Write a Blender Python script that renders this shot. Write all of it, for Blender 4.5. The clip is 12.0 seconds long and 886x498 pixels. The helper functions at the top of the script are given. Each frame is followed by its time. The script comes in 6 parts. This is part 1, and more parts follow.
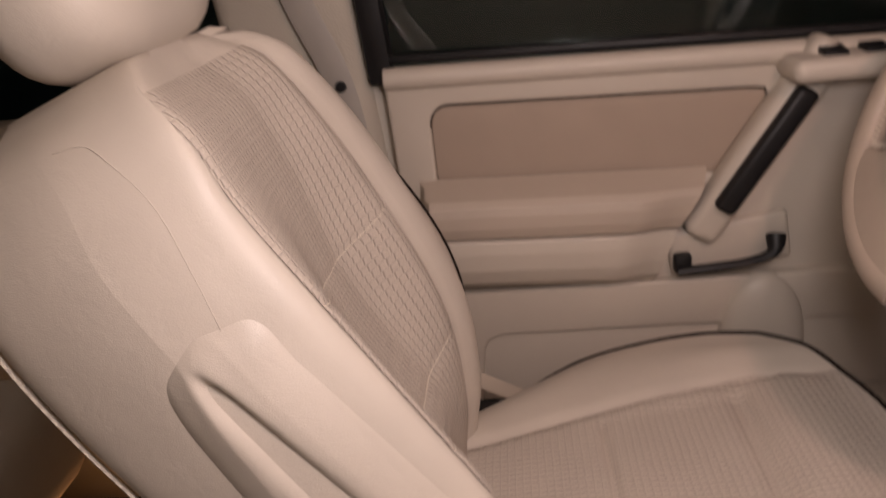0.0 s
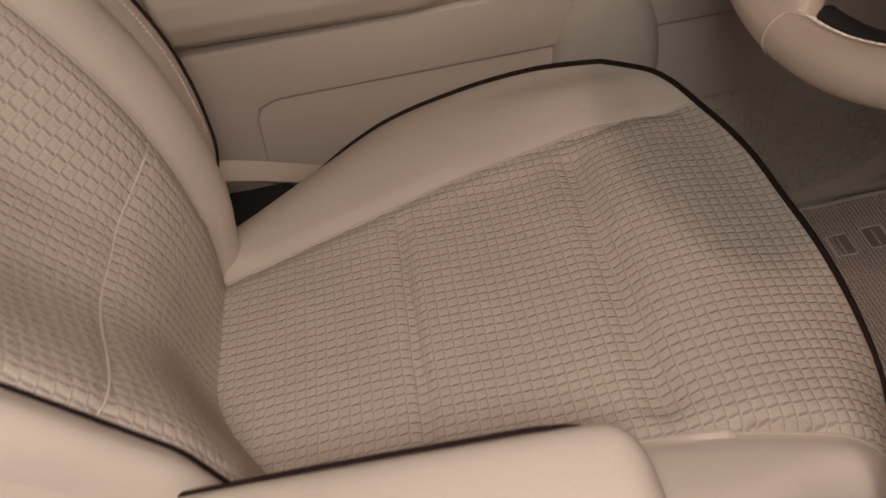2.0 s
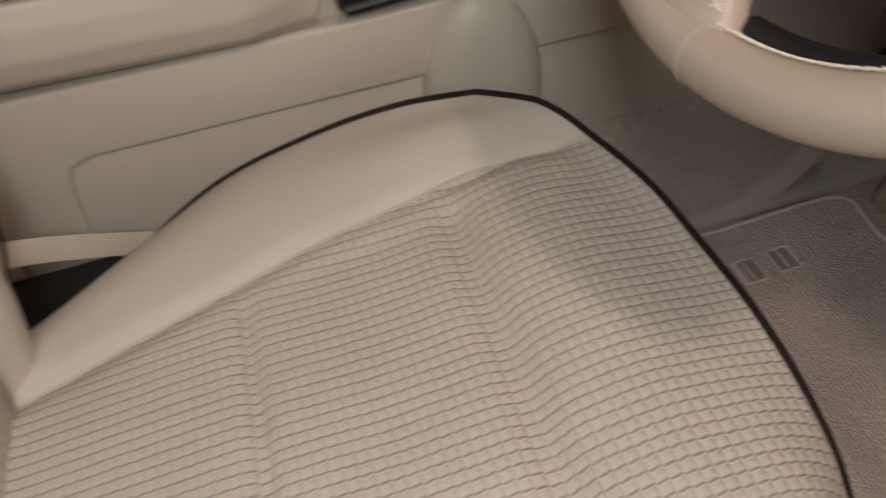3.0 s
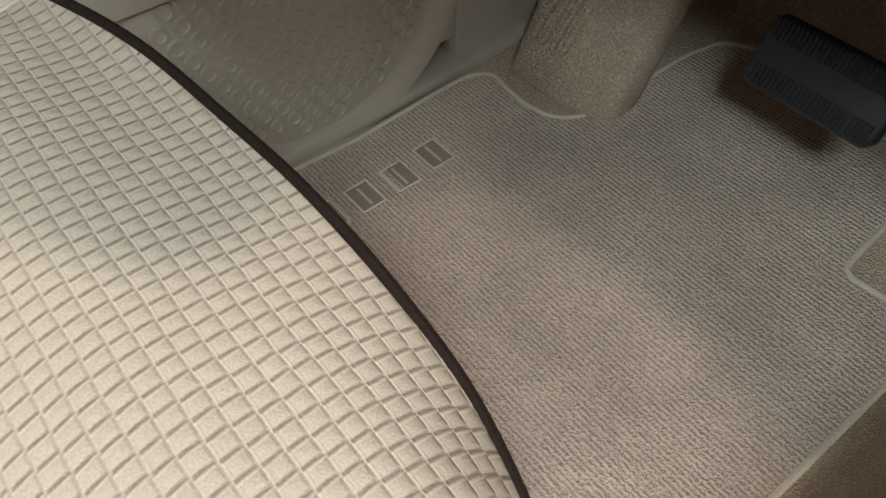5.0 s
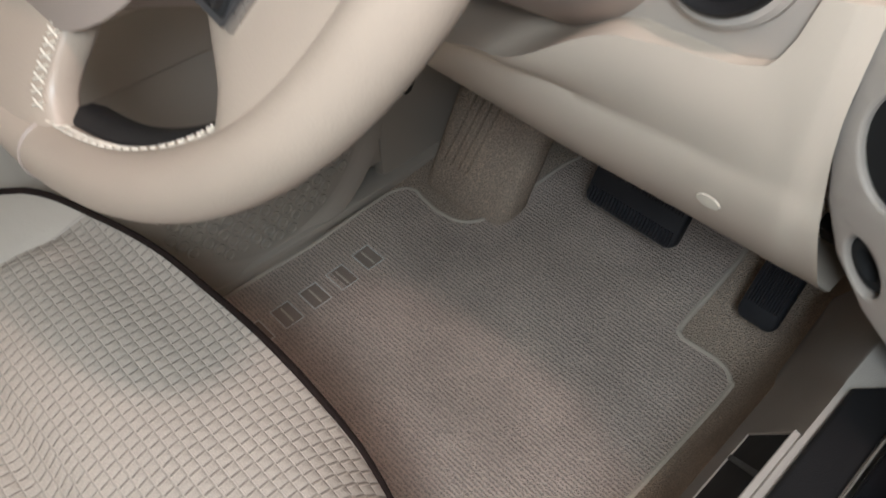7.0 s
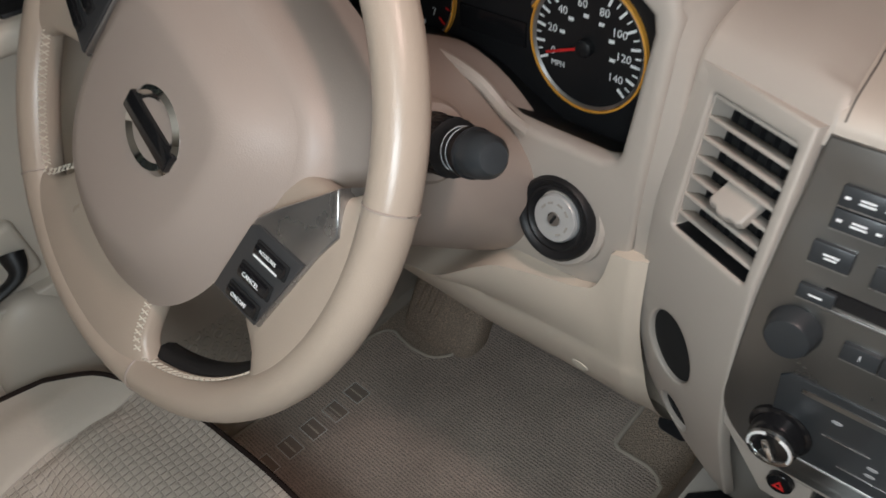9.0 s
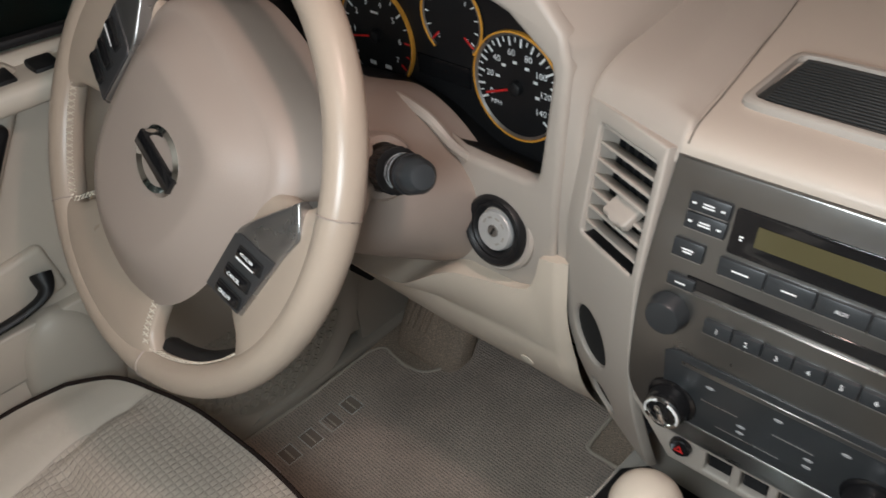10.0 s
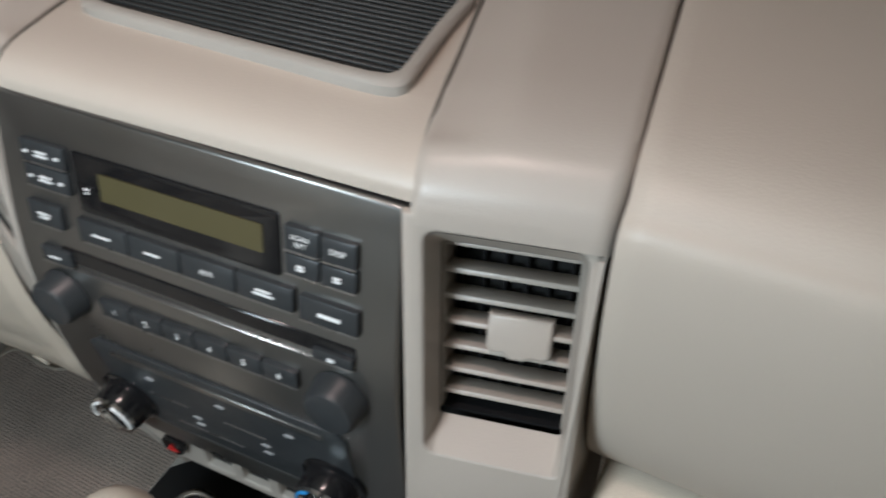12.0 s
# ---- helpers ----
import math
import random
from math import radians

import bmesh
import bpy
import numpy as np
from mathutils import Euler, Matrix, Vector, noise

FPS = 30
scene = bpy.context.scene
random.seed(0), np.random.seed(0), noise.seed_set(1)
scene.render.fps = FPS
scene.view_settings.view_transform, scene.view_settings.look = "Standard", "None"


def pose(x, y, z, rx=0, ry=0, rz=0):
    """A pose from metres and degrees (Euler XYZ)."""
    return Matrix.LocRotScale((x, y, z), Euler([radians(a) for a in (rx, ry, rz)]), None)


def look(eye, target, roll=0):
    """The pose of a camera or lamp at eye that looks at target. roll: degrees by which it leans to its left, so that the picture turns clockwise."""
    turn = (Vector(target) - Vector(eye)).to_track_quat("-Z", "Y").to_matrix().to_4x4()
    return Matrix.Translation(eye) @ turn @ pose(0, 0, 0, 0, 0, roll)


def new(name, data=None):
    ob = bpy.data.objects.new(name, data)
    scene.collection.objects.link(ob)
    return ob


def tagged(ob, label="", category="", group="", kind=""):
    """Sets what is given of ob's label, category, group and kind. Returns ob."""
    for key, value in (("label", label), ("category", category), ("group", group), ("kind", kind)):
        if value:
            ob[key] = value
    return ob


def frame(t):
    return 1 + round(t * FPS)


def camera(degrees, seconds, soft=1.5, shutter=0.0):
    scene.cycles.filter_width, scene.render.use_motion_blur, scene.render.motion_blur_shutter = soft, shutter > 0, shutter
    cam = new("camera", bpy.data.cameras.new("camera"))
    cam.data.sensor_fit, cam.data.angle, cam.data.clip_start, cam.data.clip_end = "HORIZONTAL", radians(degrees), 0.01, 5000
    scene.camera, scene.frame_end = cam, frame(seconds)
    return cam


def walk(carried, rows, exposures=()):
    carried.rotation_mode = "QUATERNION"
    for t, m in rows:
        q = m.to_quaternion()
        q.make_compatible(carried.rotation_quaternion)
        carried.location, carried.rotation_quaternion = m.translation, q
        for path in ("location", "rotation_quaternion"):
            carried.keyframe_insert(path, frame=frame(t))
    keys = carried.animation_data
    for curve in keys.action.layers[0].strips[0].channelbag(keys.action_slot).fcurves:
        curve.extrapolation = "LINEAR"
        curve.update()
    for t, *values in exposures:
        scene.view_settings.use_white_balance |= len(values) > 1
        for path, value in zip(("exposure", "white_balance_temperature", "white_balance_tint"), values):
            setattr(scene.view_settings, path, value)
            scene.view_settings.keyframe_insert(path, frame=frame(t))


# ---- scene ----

# ---------- camera and its walk ----------
cam = camera(60.1, 12.0, soft=1.6, shutter=0.5)
PATH = [
    (0, (0.264, -0.204, 0.961), (-1.566, -0.422, 0.186), -6.9),
    (0.5, (0.206, -0.252, 0.972), (-1.486, -0.351, -0.09), -12.1),
    (1, (0.157, -0.163, 0.948), (-1.4, -0.266, -0.303), -14.8),
    (1.5, (0.064, -0.09, 0.911), (-1.353, -0.162, -0.498), -13.6),
    (2, (-0.024, -0.082, 0.876), (-1.384, -0.114, -0.59), -12.0),
    (2.5, (-0.093, -0.079, 0.851), (-1.444, -0.05, -0.624), -11.8),
    (3, (-0.138, -0.04, 0.803), (-1.489, 0.188, -0.654), -8.5),
    (3.5, (-0.176, 0.021, 0.718), (-1.414, 0.496, -0.779), -3.4),
    (3.7, (-0.197, 0.05, 0.665), (-1.411, 0.619, -0.819), -3.4),
    (5.3, (-0.193, 0.113, 0.61), (-1.162, 0.922, -0.941), -0.0),
    (5.5, (-0.187, 0.113, 0.615), (-1.153, 0.921, -0.938), -0.2),
    (6, (-0.156, 0.096, 0.657), (-1.107, 0.956, -0.878), 1.3),
    (6.5, (-0.112, 0.099, 0.756), (-1.082, 0.98, -0.754), -0.5),
    (7, (-0.072, 0.082, 0.825), (-1.074, 0.999, -0.643), -1.5),
    (7.5, (-0.063, 0.073, 0.887), (-1.086, 1.034, -0.538), -2.5),
    (7.7, (-0.058, 0.074, 0.908), (-1.088, 1.048, -0.503), -3.1),
    (9.3, (0.081, 0.015, 1.046), (-1.07, 1.078, -0.197), -4.7),
    (9.5, (0.105, 0.003, 1.057), (-1.066, 1.069, -0.166), -5.2),
    (10, (0.164, -0.001, 1.077), (-1.026, 1.069, -0.122), -5.8),
    (10.5, (0.202, 0.009, 1.061), (-0.947, 1.092, -0.167), -5.4),
    (11, (0.237, 0.087, 1.008), (-0.788, 1.273, -0.234), -2.4),
    (11.5, (0.274, 0.184, 0.996), (-0.586, 1.436, -0.306), -2.4),
    (12, (0.304, 0.236, 0.988), (-0.418, 1.529, -0.357), -2.6),
]
walk(cam, [(t, look(eye, target, roll)) for t, eye, target, roll in PATH],
     exposures=[(0.0, -0.27, 7050, 28), (0.5, -0.46, 7150, 34), (1.0, -0.58, 7100, 31), (2.0, -0.35, 6900, 20), (3.5, 0.48, 6000, 3), (5.5, 0.95, 5900, -2), (6.0, 0.57, 5850, 2), (6.5, 0.8, 5750, 3), (7.5, 0.25, 5400, 5), (9.5, -0.15, 5750, 3), (10.5, 0.15, 5700, 3), (11.0, 0.28, 5550, 1), (11.5, 0.1, 5450, 0), (12.0, -0.1, 5350, -1)])

# ---------- world and lamps ----------
world = bpy.data.worlds.new("night")
scene.world = world
world.use_nodes = True
bg = world.node_tree.nodes["Background"]
bg.inputs["Color"].default_value = (0.35, 0.45, 0.5, 1)
bg.inputs["Strength"].default_value = 0.02


def area_lamp(name, place, target, size, power, colour):
    data = bpy.data.lights.new(name, "AREA")
    data.shape, data.size, data.energy, data.color = "DISK", size, power, colour
    ob = new(name, data)
    ob.matrix_world = look(place, target)
    return ob


# warm map lamp in the overhead console
area_lamp("map_light", (0.14, 0.28, 1.345), (-0.40, 0.0, 0.3), 0.07, 2.3, (1.0, 0.65, 0.53))
# white point lamp added mid-cabin, fixed in place of the phone's moving torch
torch = bpy.data.lights.new("torch_stand_in", "POINT")
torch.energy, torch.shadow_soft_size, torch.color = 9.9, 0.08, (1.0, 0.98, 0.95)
new("torch_stand_in", torch).location = (0.07, -0.06, 1.0)


# ---------- materials ----------
def material(name, colour, rough=0.5, metal=0.0, grain=0.0, grain_size=0.002, blotch=0.06, blotch_size=0.08, spec=0.5, coat=0.0, wrinkle=0.0):
    """Painted or moulded surface: base colour with large blotches and a fine grain in the bump."""
    m = bpy.data.materials.new(name)
    m.use_nodes = True
    n, l = m.node_tree.nodes, m.node_tree.links
    b = n["Principled BSDF"]
    b.inputs["Metallic"].default_value = metal
    b.inputs["Specular IOR Level"].default_value = spec
    b.inputs["Coat Weight"].default_value = coat
    co = n.new("ShaderNodeTexCoord")
    big = n.new("ShaderNodeTexNoise")
    big.inputs["Scale"].default_value = 1 / blotch_size
    big.inputs["Detail"].default_value = 5
    l.new(co.outputs["Object"], big.inputs["Vector"])
    ramp = n.new("ShaderNodeMapRange")
    ramp.inputs["From Min"].default_value, ramp.inputs["From Max"].default_value = 0.25, 0.75
    ramp.inputs["To Min"].default_value, ramp.inputs["To Max"].default_value = 1 - blotch, 1 + blotch
    l.new(big.outputs["Fac"], ramp.inputs["Value"])
    mul = n.new("ShaderNodeVectorMath")
    mul.operation = "SCALE"
    mul.inputs[0].default_value = colour
    l.new(ramp.outputs["Result"], mul.inputs["Scale"])
    l.new(mul.outputs["Vector"], b.inputs["Base Color"])
    rr = n.new("ShaderNodeMapRange")
    rr.inputs["From Min"].default_value, rr.inputs["From Max"].default_value = 0.3, 0.7
    rr.inputs["To Min"].default_value, rr.inputs["To Max"].default_value = max(rough - 0.06, 0.02), min(rough + 0.06, 1)
    l.new(big.outputs["Fac"], rr.inputs["Value"])
    l.new(rr.outputs["Result"], b.inputs["Roughness"])
    if grain:
        fine = n.new("ShaderNodeTexVoronoi")
        fine.inputs["Scale"].default_value = 1 / grain_size
        l.new(co.outputs["Object"], fine.inputs["Vector"])
        bump = n.new("ShaderNodeBump")
        bump.inputs["Strength"].default_value = grain
        bump.inputs["Distance"].default_value = grain_size * 0.3
        l.new(fine.outputs["Distance"], bump.inputs["Height"])
        l.new(bump.outputs["Normal"], b.inputs["Normal"])
        if wrinkle:
            soft = n.new("ShaderNodeTexNoise")
            soft.inputs["Scale"].default_value = 38.0
            soft.inputs["Detail"].default_value = 3
            soft.inputs["Distortion"].default_value = 0.8
            l.new(co.outputs["Object"], soft.inputs["Vector"])
            fold = n.new("ShaderNodeBump")
            fold.inputs["Strength"].default_value = wrinkle
            fold.inputs["Distance"].default_value = 0.004
            l.new(soft.outputs["Fac"], fold.inputs["Height"])
            l.new(fold.outputs["Normal"], bump.inputs["Normal"])
    return m


def cloth(name, colour, cell, groove):
    """Waffle-woven upholstery: pillowed cells with grooves between them, in metres of the UV map."""
    m = material(name, colour, 0.85, 0, 0, 0.002, 0.07, 0.12, 0.25)
    n, l = m.node_tree.nodes, m.node_tree.links
    b = n["Principled BSDF"]
    uv = n.new("ShaderNodeUVMap")
    sep = n.new("ShaderNodeSeparateXYZ")
    wob = n.new("ShaderNodeTexNoise")
    wob.inputs["Scale"].default_value = 30.0
    l.new(uv.outputs["UV"], wob.inputs["Vector"])
    off = n.new("ShaderNodeVectorMath")
    off.operation = "MULTIPLY_ADD"
    off.inputs[1].default_value = (0.0022, 0.0022, 0)
    l.new(wob.outputs["Color"], off.inputs[0])
    l.new(uv.outputs["UV"], off.inputs[2])
    l.new(off.outputs["Vector"], sep.inputs["Vector"])
    waves = []
    for axis, size in (("X", cell[0]), ("Y", cell[1])):
        s = n.new("ShaderNodeMath")
        s.operation = "MULTIPLY"
        s.inputs[1].default_value = math.pi / size
        l.new(sep.outputs[axis], s.inputs[0])
        w = n.new("ShaderNodeMath")
        w.operation = "SINE"
        l.new(s.outputs[0], w.inputs[0])
        a = n.new("ShaderNodeMath")
        a.operation = "ABSOLUTE"
        l.new(w.outputs[0], a.inputs[0])
        p = n.new("ShaderNodeMath")
        p.operation = "POWER"
        p.inputs[1].default_value = 0.7
        l.new(a.outputs[0], p.inputs[0])
        waves.append(p)
    h = n.new("ShaderNodeMath")
    h.operation = "MULTIPLY"
    l.new(waves[0].outputs[0], h.inputs[0])
    l.new(waves[1].outputs[0], h.inputs[1])

    def calc(op, p, q):
        k = n.new("ShaderNodeMath")
        k.operation = op
        for i, v in enumerate((p, q)):
            if isinstance(v, (int, float)):
                k.inputs[i].default_value = v
            else:
                l.new(v, k.inputs[i])
        return k.outputs[0]

    def band(v, lo, hi, soft):
        """1 between lo and hi, falling to 0 over soft."""
        outs = []
        for e0, e1 in ((lo - soft, lo), (hi + soft, hi)):
            r = n.new("ShaderNodeMapRange")
            r.interpolation_type = "SMOOTHSTEP"
            r.inputs["From Min"].default_value, r.inputs["From Max"].default_value = e0, e1
            l.new(v, r.inputs["Value"])
            outs.append(r.outputs["Result"])
        return calc("MULTIPLY", outs[0], outs[1])

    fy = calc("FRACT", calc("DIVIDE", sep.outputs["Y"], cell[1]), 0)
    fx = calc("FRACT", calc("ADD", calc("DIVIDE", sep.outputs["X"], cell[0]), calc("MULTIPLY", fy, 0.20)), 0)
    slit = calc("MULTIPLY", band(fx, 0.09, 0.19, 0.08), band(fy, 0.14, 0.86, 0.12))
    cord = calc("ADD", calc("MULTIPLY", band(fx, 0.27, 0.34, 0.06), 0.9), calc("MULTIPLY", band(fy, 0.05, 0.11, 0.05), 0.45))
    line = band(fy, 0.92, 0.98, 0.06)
    thread = n.new("ShaderNodeTexNoise")
    thread.inputs["Scale"].default_value = 900.0
    l.new(uv.outputs["UV"], thread.inputs["Vector"])
    high = calc("ADD", calc("MULTIPLY", h.outputs[0], 0.75), calc("MULTIPLY", thread.outputs["Fac"], 0.22))
    high = calc("ADD", high, calc("MULTIPLY", cord, 0.30))
    high = calc("SUBTRACT", high, calc("ADD", calc("MULTIPLY", slit, 0.55), calc("MULTIPLY", line, 0.14)))
    bump = n.new("ShaderNodeBump")
    bump.inputs["Strength"].default_value = groove
    bump.inputs["Distance"].default_value = 0.0030
    l.new(high, bump.inputs["Height"])
    l.new(bump.outputs["Normal"], b.inputs["Normal"])
    # cords are paler; the shade in slits and grooves is painted into the colour
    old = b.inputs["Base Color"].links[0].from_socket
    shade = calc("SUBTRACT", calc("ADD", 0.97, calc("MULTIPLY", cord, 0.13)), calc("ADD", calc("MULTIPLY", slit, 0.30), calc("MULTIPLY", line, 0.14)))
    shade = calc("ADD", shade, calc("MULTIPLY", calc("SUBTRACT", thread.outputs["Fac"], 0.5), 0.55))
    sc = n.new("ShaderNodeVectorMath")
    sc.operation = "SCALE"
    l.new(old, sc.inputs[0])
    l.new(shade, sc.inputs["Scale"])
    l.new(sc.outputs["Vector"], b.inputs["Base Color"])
    return m


def carpet(name, colour, ribs):
    """Cut-pile carpet: coarse tufts in rows, worn lighter in patches."""
    m = material(name, colour, 0.95, 0, 0, 0.002, 0.20, 0.13, 0.1)
    n, l = m.node_tree.nodes, m.node_tree.links
    b = n["Principled BSDF"]
    co = n.new("ShaderNodeTexCoord")
    tuft = n.new("ShaderNodeTexVoronoi")
    tuft.inputs["Scale"].default_value = 420.0
    l.new(co.outputs["Object"], tuft.inputs["Vector"])
    wave = n.new("ShaderNodeTexWave")
    wave.bands_direction = "Y"
    wave.inputs["Scale"].default_value = 62.0
    wave.inputs["Distortion"].default_value = 3.0
    wave.inputs["Detail Scale"].default_value = 8.0
    l.new(co.outputs["Object"], wave.inputs["Vector"])
    h = n.new("ShaderNodeMath")
    h.operation = "MULTIPLY_ADD"
    h.inputs[1].default_value = ribs
    l.new(wave.outputs["Fac"], h.inputs[0])
    l.new(tuft.outputs["Distance"], h.inputs[2])
    bump = n.new("ShaderNodeBump")
    bump.inputs["Strength"].default_value = 0.95
    bump.inputs["Distance"].default_value = 0.0025
    l.new(h.outputs[0], bump.inputs["Height"])
    l.new(bump.outputs["Normal"], b.inputs["Normal"])
    # shade low between tufts and ribs is multiplied into the pile colour
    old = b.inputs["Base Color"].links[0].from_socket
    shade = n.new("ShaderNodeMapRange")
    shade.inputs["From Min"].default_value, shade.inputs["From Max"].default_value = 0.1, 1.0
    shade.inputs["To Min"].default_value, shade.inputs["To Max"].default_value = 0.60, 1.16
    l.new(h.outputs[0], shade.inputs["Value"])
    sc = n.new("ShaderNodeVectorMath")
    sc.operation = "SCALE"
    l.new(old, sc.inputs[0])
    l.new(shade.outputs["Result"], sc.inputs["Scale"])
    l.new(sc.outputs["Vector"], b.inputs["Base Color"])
    return m


def glowing(name, colour, strength):
    m = bpy.data.materials.new(name)
    m.use_nodes = True
    b = m.node_tree.nodes["Principled BSDF"]
    b.inputs["Base Color"].default_value = (*colour, 1)
    b.inputs["Emission Color"].default_value = (*colour, 1)
    b.inputs["Emission Strength"].default_value = strength
    return m


def glass(name, colour, rough=0.0):
    m = bpy.data.materials.new(name)
    m.use_nodes = True
    b = m.node_tree.nodes["Principled BSDF"]
    b.inputs["Base Color"].default_value = (*colour, 1)
    b.inputs["Transmission Weight"].default_value = 1.0
    b.inputs["Roughness"].default_value = rough
    b.inputs["IOR"].default_value = 1.45
    return m


VINYL = material("beige_vinyl", (0.52, 0.46, 0.40), 0.42, 0, 0.25, 0.0016, 0.04, 0.15)
LEATHER = material("seat_leather", (0.60, 0.54, 0.465), 0.45, 0, 0.3, 0.0012, 0.05, 0.10, wrinkle=0.16)
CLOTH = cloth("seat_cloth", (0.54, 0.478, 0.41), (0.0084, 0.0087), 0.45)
RIM_LEATHER = material("wheel_leather", (0.395, 0.325, 0.26), 0.33, 0, 0.2, 0.0011, 0.05, 0.06)
HUB_PLASTIC = material("hub_plastic", (0.355, 0.295, 0.255), 0.45, 0, 0.3, 0.0009, 0.03, 0.1)
DASH_PLASTIC = material("dash_plastic", (0.43, 0.386, 0.34), 0.40, 0, 0.14, 0.0012, 0.03, 0.12)
DASH_TOP = material("dash_top_plastic", (0.50, 0.443, 0.38), 0.44, 0, 0.15, 0.0013, 0.03, 0.15)
CREAM = material("cream_plastic", (0.63, 0.555, 0.46), 0.42, 0, 0.2, 0.0012, 0.03, 0.1)
DOOR_PLASTIC = material("door_plastic", (0.57, 0.515, 0.44), 0.45, 0, 0.3, 0.0012, 0.03, 0.15)
DOOR_CLOTH = material("door_cloth", (0.42, 0.34, 0.275), 0.9, 0, 0.5, 0.0015, 0.05, 0.1, 0.2)
BLACK = material("black_plastic", (0.011, 0.011, 0.012), 0.45, 0, 0.3, 0.001, 0.1, 0.05, 0.35)
BLACK_GLOSS = material("gloss_black", (0.01, 0.01, 0.011), 0.12, 0, 0, 0.001, 0.05, 0.05)
RUBBER = material("pedal_rubber", (0.024, 0.026, 0.031), 0.38, 0, 0.4, 0.0012, 0.15, 0.03)
# near-black in place of the shade inside openings; black parts use it too
HOLE = material("hole_shade_black", (0.006, 0.006, 0.006), 0.9)
PIPING = material("brown_piping", (0.020, 0.013, 0.011), 0.8, 0, 0.9, 0.0016, spec=0.15)
PALE_THREAD = material("pale_thread", (0.85, 0.83, 0.78), 0.8)
STITCH = material("light_thread", (0.66, 0.60, 0.50), 0.7)
GUNMETAL = material("gunmetal_panel", (0.265, 0.26, 0.25), 0.32, 0.92, 0, 0.001, 0.05, 0.06)
SWITCH_METAL = material("switch_metal", (0.085, 0.085, 0.088), 0.36, 0.55, 0, 0.001, 0.05, 0.06)
SEAM_GREY = material("seam_grey", (0.13, 0.12, 0.105), 0.8)
BARREL = material("key_barrel_metal", (0.55, 0.55, 0.54), 0.42, 0.35, 0, 0.001, 0.06, 0.01)
BUTTON = material("button_plastic", (0.030, 0.033, 0.036), 0.4, 0, 0.2, 0.0008, 0.08, 0.02)
SYMBOL = material("grey_print", (0.38, 0.39, 0.40), 0.5)
PRINT = material("white_print", (0.86, 0.87, 0.87), 0.5)
CHROME = material("chrome", (0.75, 0.75, 0.75), 0.12, 1.0, 0, 0.001, 0.03, 0.03)
SATIN = material("satin_silver", (0.42, 0.41, 0.40), 0.3, 0.9, 0, 0.001, 0.04, 0.03)
LCD = material("display_glass", (0.085, 0.075, 0.036), 0.15)
RED = material("red_paint", (0.6, 0.02, 0.02), 0.4)
BLUE = material("blue_print", (0.05, 0.25, 0.6), 0.4)
AMBER = material("amber_ring", (0.75, 0.36, 0.05), 0.35)
GREY = material("grey_plastic", (0.36, 0.335, 0.30), 0.5, 0, 0.3, 0.0012, 0.04, 0.1)
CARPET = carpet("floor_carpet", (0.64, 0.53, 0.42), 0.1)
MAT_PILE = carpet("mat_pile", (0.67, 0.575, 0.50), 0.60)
MAT_EDGE = material("mat_binding", (0.70, 0.63, 0.53), 0.8, 0, 0.6, 0.003)
PATCH = material("dark_embroidery", (0.33, 0.27, 0.225), 0.8, 0, 0.6, 0.002)
HEADLINER = material("headliner_cloth", (0.50, 0.46, 0.39), 0.95, 0, 0.5, 0.003)
GLASS = glass("window_glass", (0.75, 0.86, 0.82))
PAD = material("tray_rubber", (0.03, 0.032, 0.032), 0.6, 0, 0.2, 0.001)


# ---------- building helpers ----------
def finish(bm, sharp=38.0):
    bmesh.ops.recalc_face_normals(bm, faces=bm.faces)
    for f in bm.faces:
        f.smooth = True
    limit = radians(sharp)
    for e in bm.edges:
        if len(e.link_faces) == 2 and e.calc_face_angle(0) > limit:
            e.smooth = False
    return bm


def part(name, bm, mat, parent=None, label="", sharp=38.0):
    """Links a bmesh as one mesh object, under its thing if one is given."""
    finish(bm, sharp)
    me = bpy.data.meshes.new(name)
    bm.to_mesh(me)
    bm.free()
    me.materials.append(mat)
    ob = new(name, me)
    if parent is not None:
        ob.parent = parent
    if label:
        ob["label"] = label
    return ob


def thing(name, place, label, category, group="", kind=""):
    ob = new(name)
    ob.empty_display_size = 0.02
    ob.matrix_world = place if isinstance(place, Matrix) else Matrix.Translation(place)
    return tagged(ob, label, category, group, kind)


def box(sx, sy, sz, r=0.0, seg=2, m=None, bm=None):
    """A box of full sizes round the origin of m, with rounded edges."""
    own = bmesh.new()
    bmesh.ops.create_cube(own, size=1.0, matrix=Matrix.Diagonal((sx, sy, sz, 1)))
    if r:
        bmesh.ops.bevel(own, geom=own.edges[:], offset=min(r, 0.49 * min(sx, sy, sz)), segments=seg, profile=0.5, affect="EDGES")
    return joined(own, m, bm)


def joined(own, m=None, bm=None):
    if m is not None:
        bmesh.ops.transform(own, matrix=m, verts=own.verts)
    if bm is None:
        return own
    me = bpy.data.meshes.new("temp")
    own.to_mesh(me)
    own.free()
    bm.from_mesh(me)
    bpy.data.meshes.remove(me)
    return bm


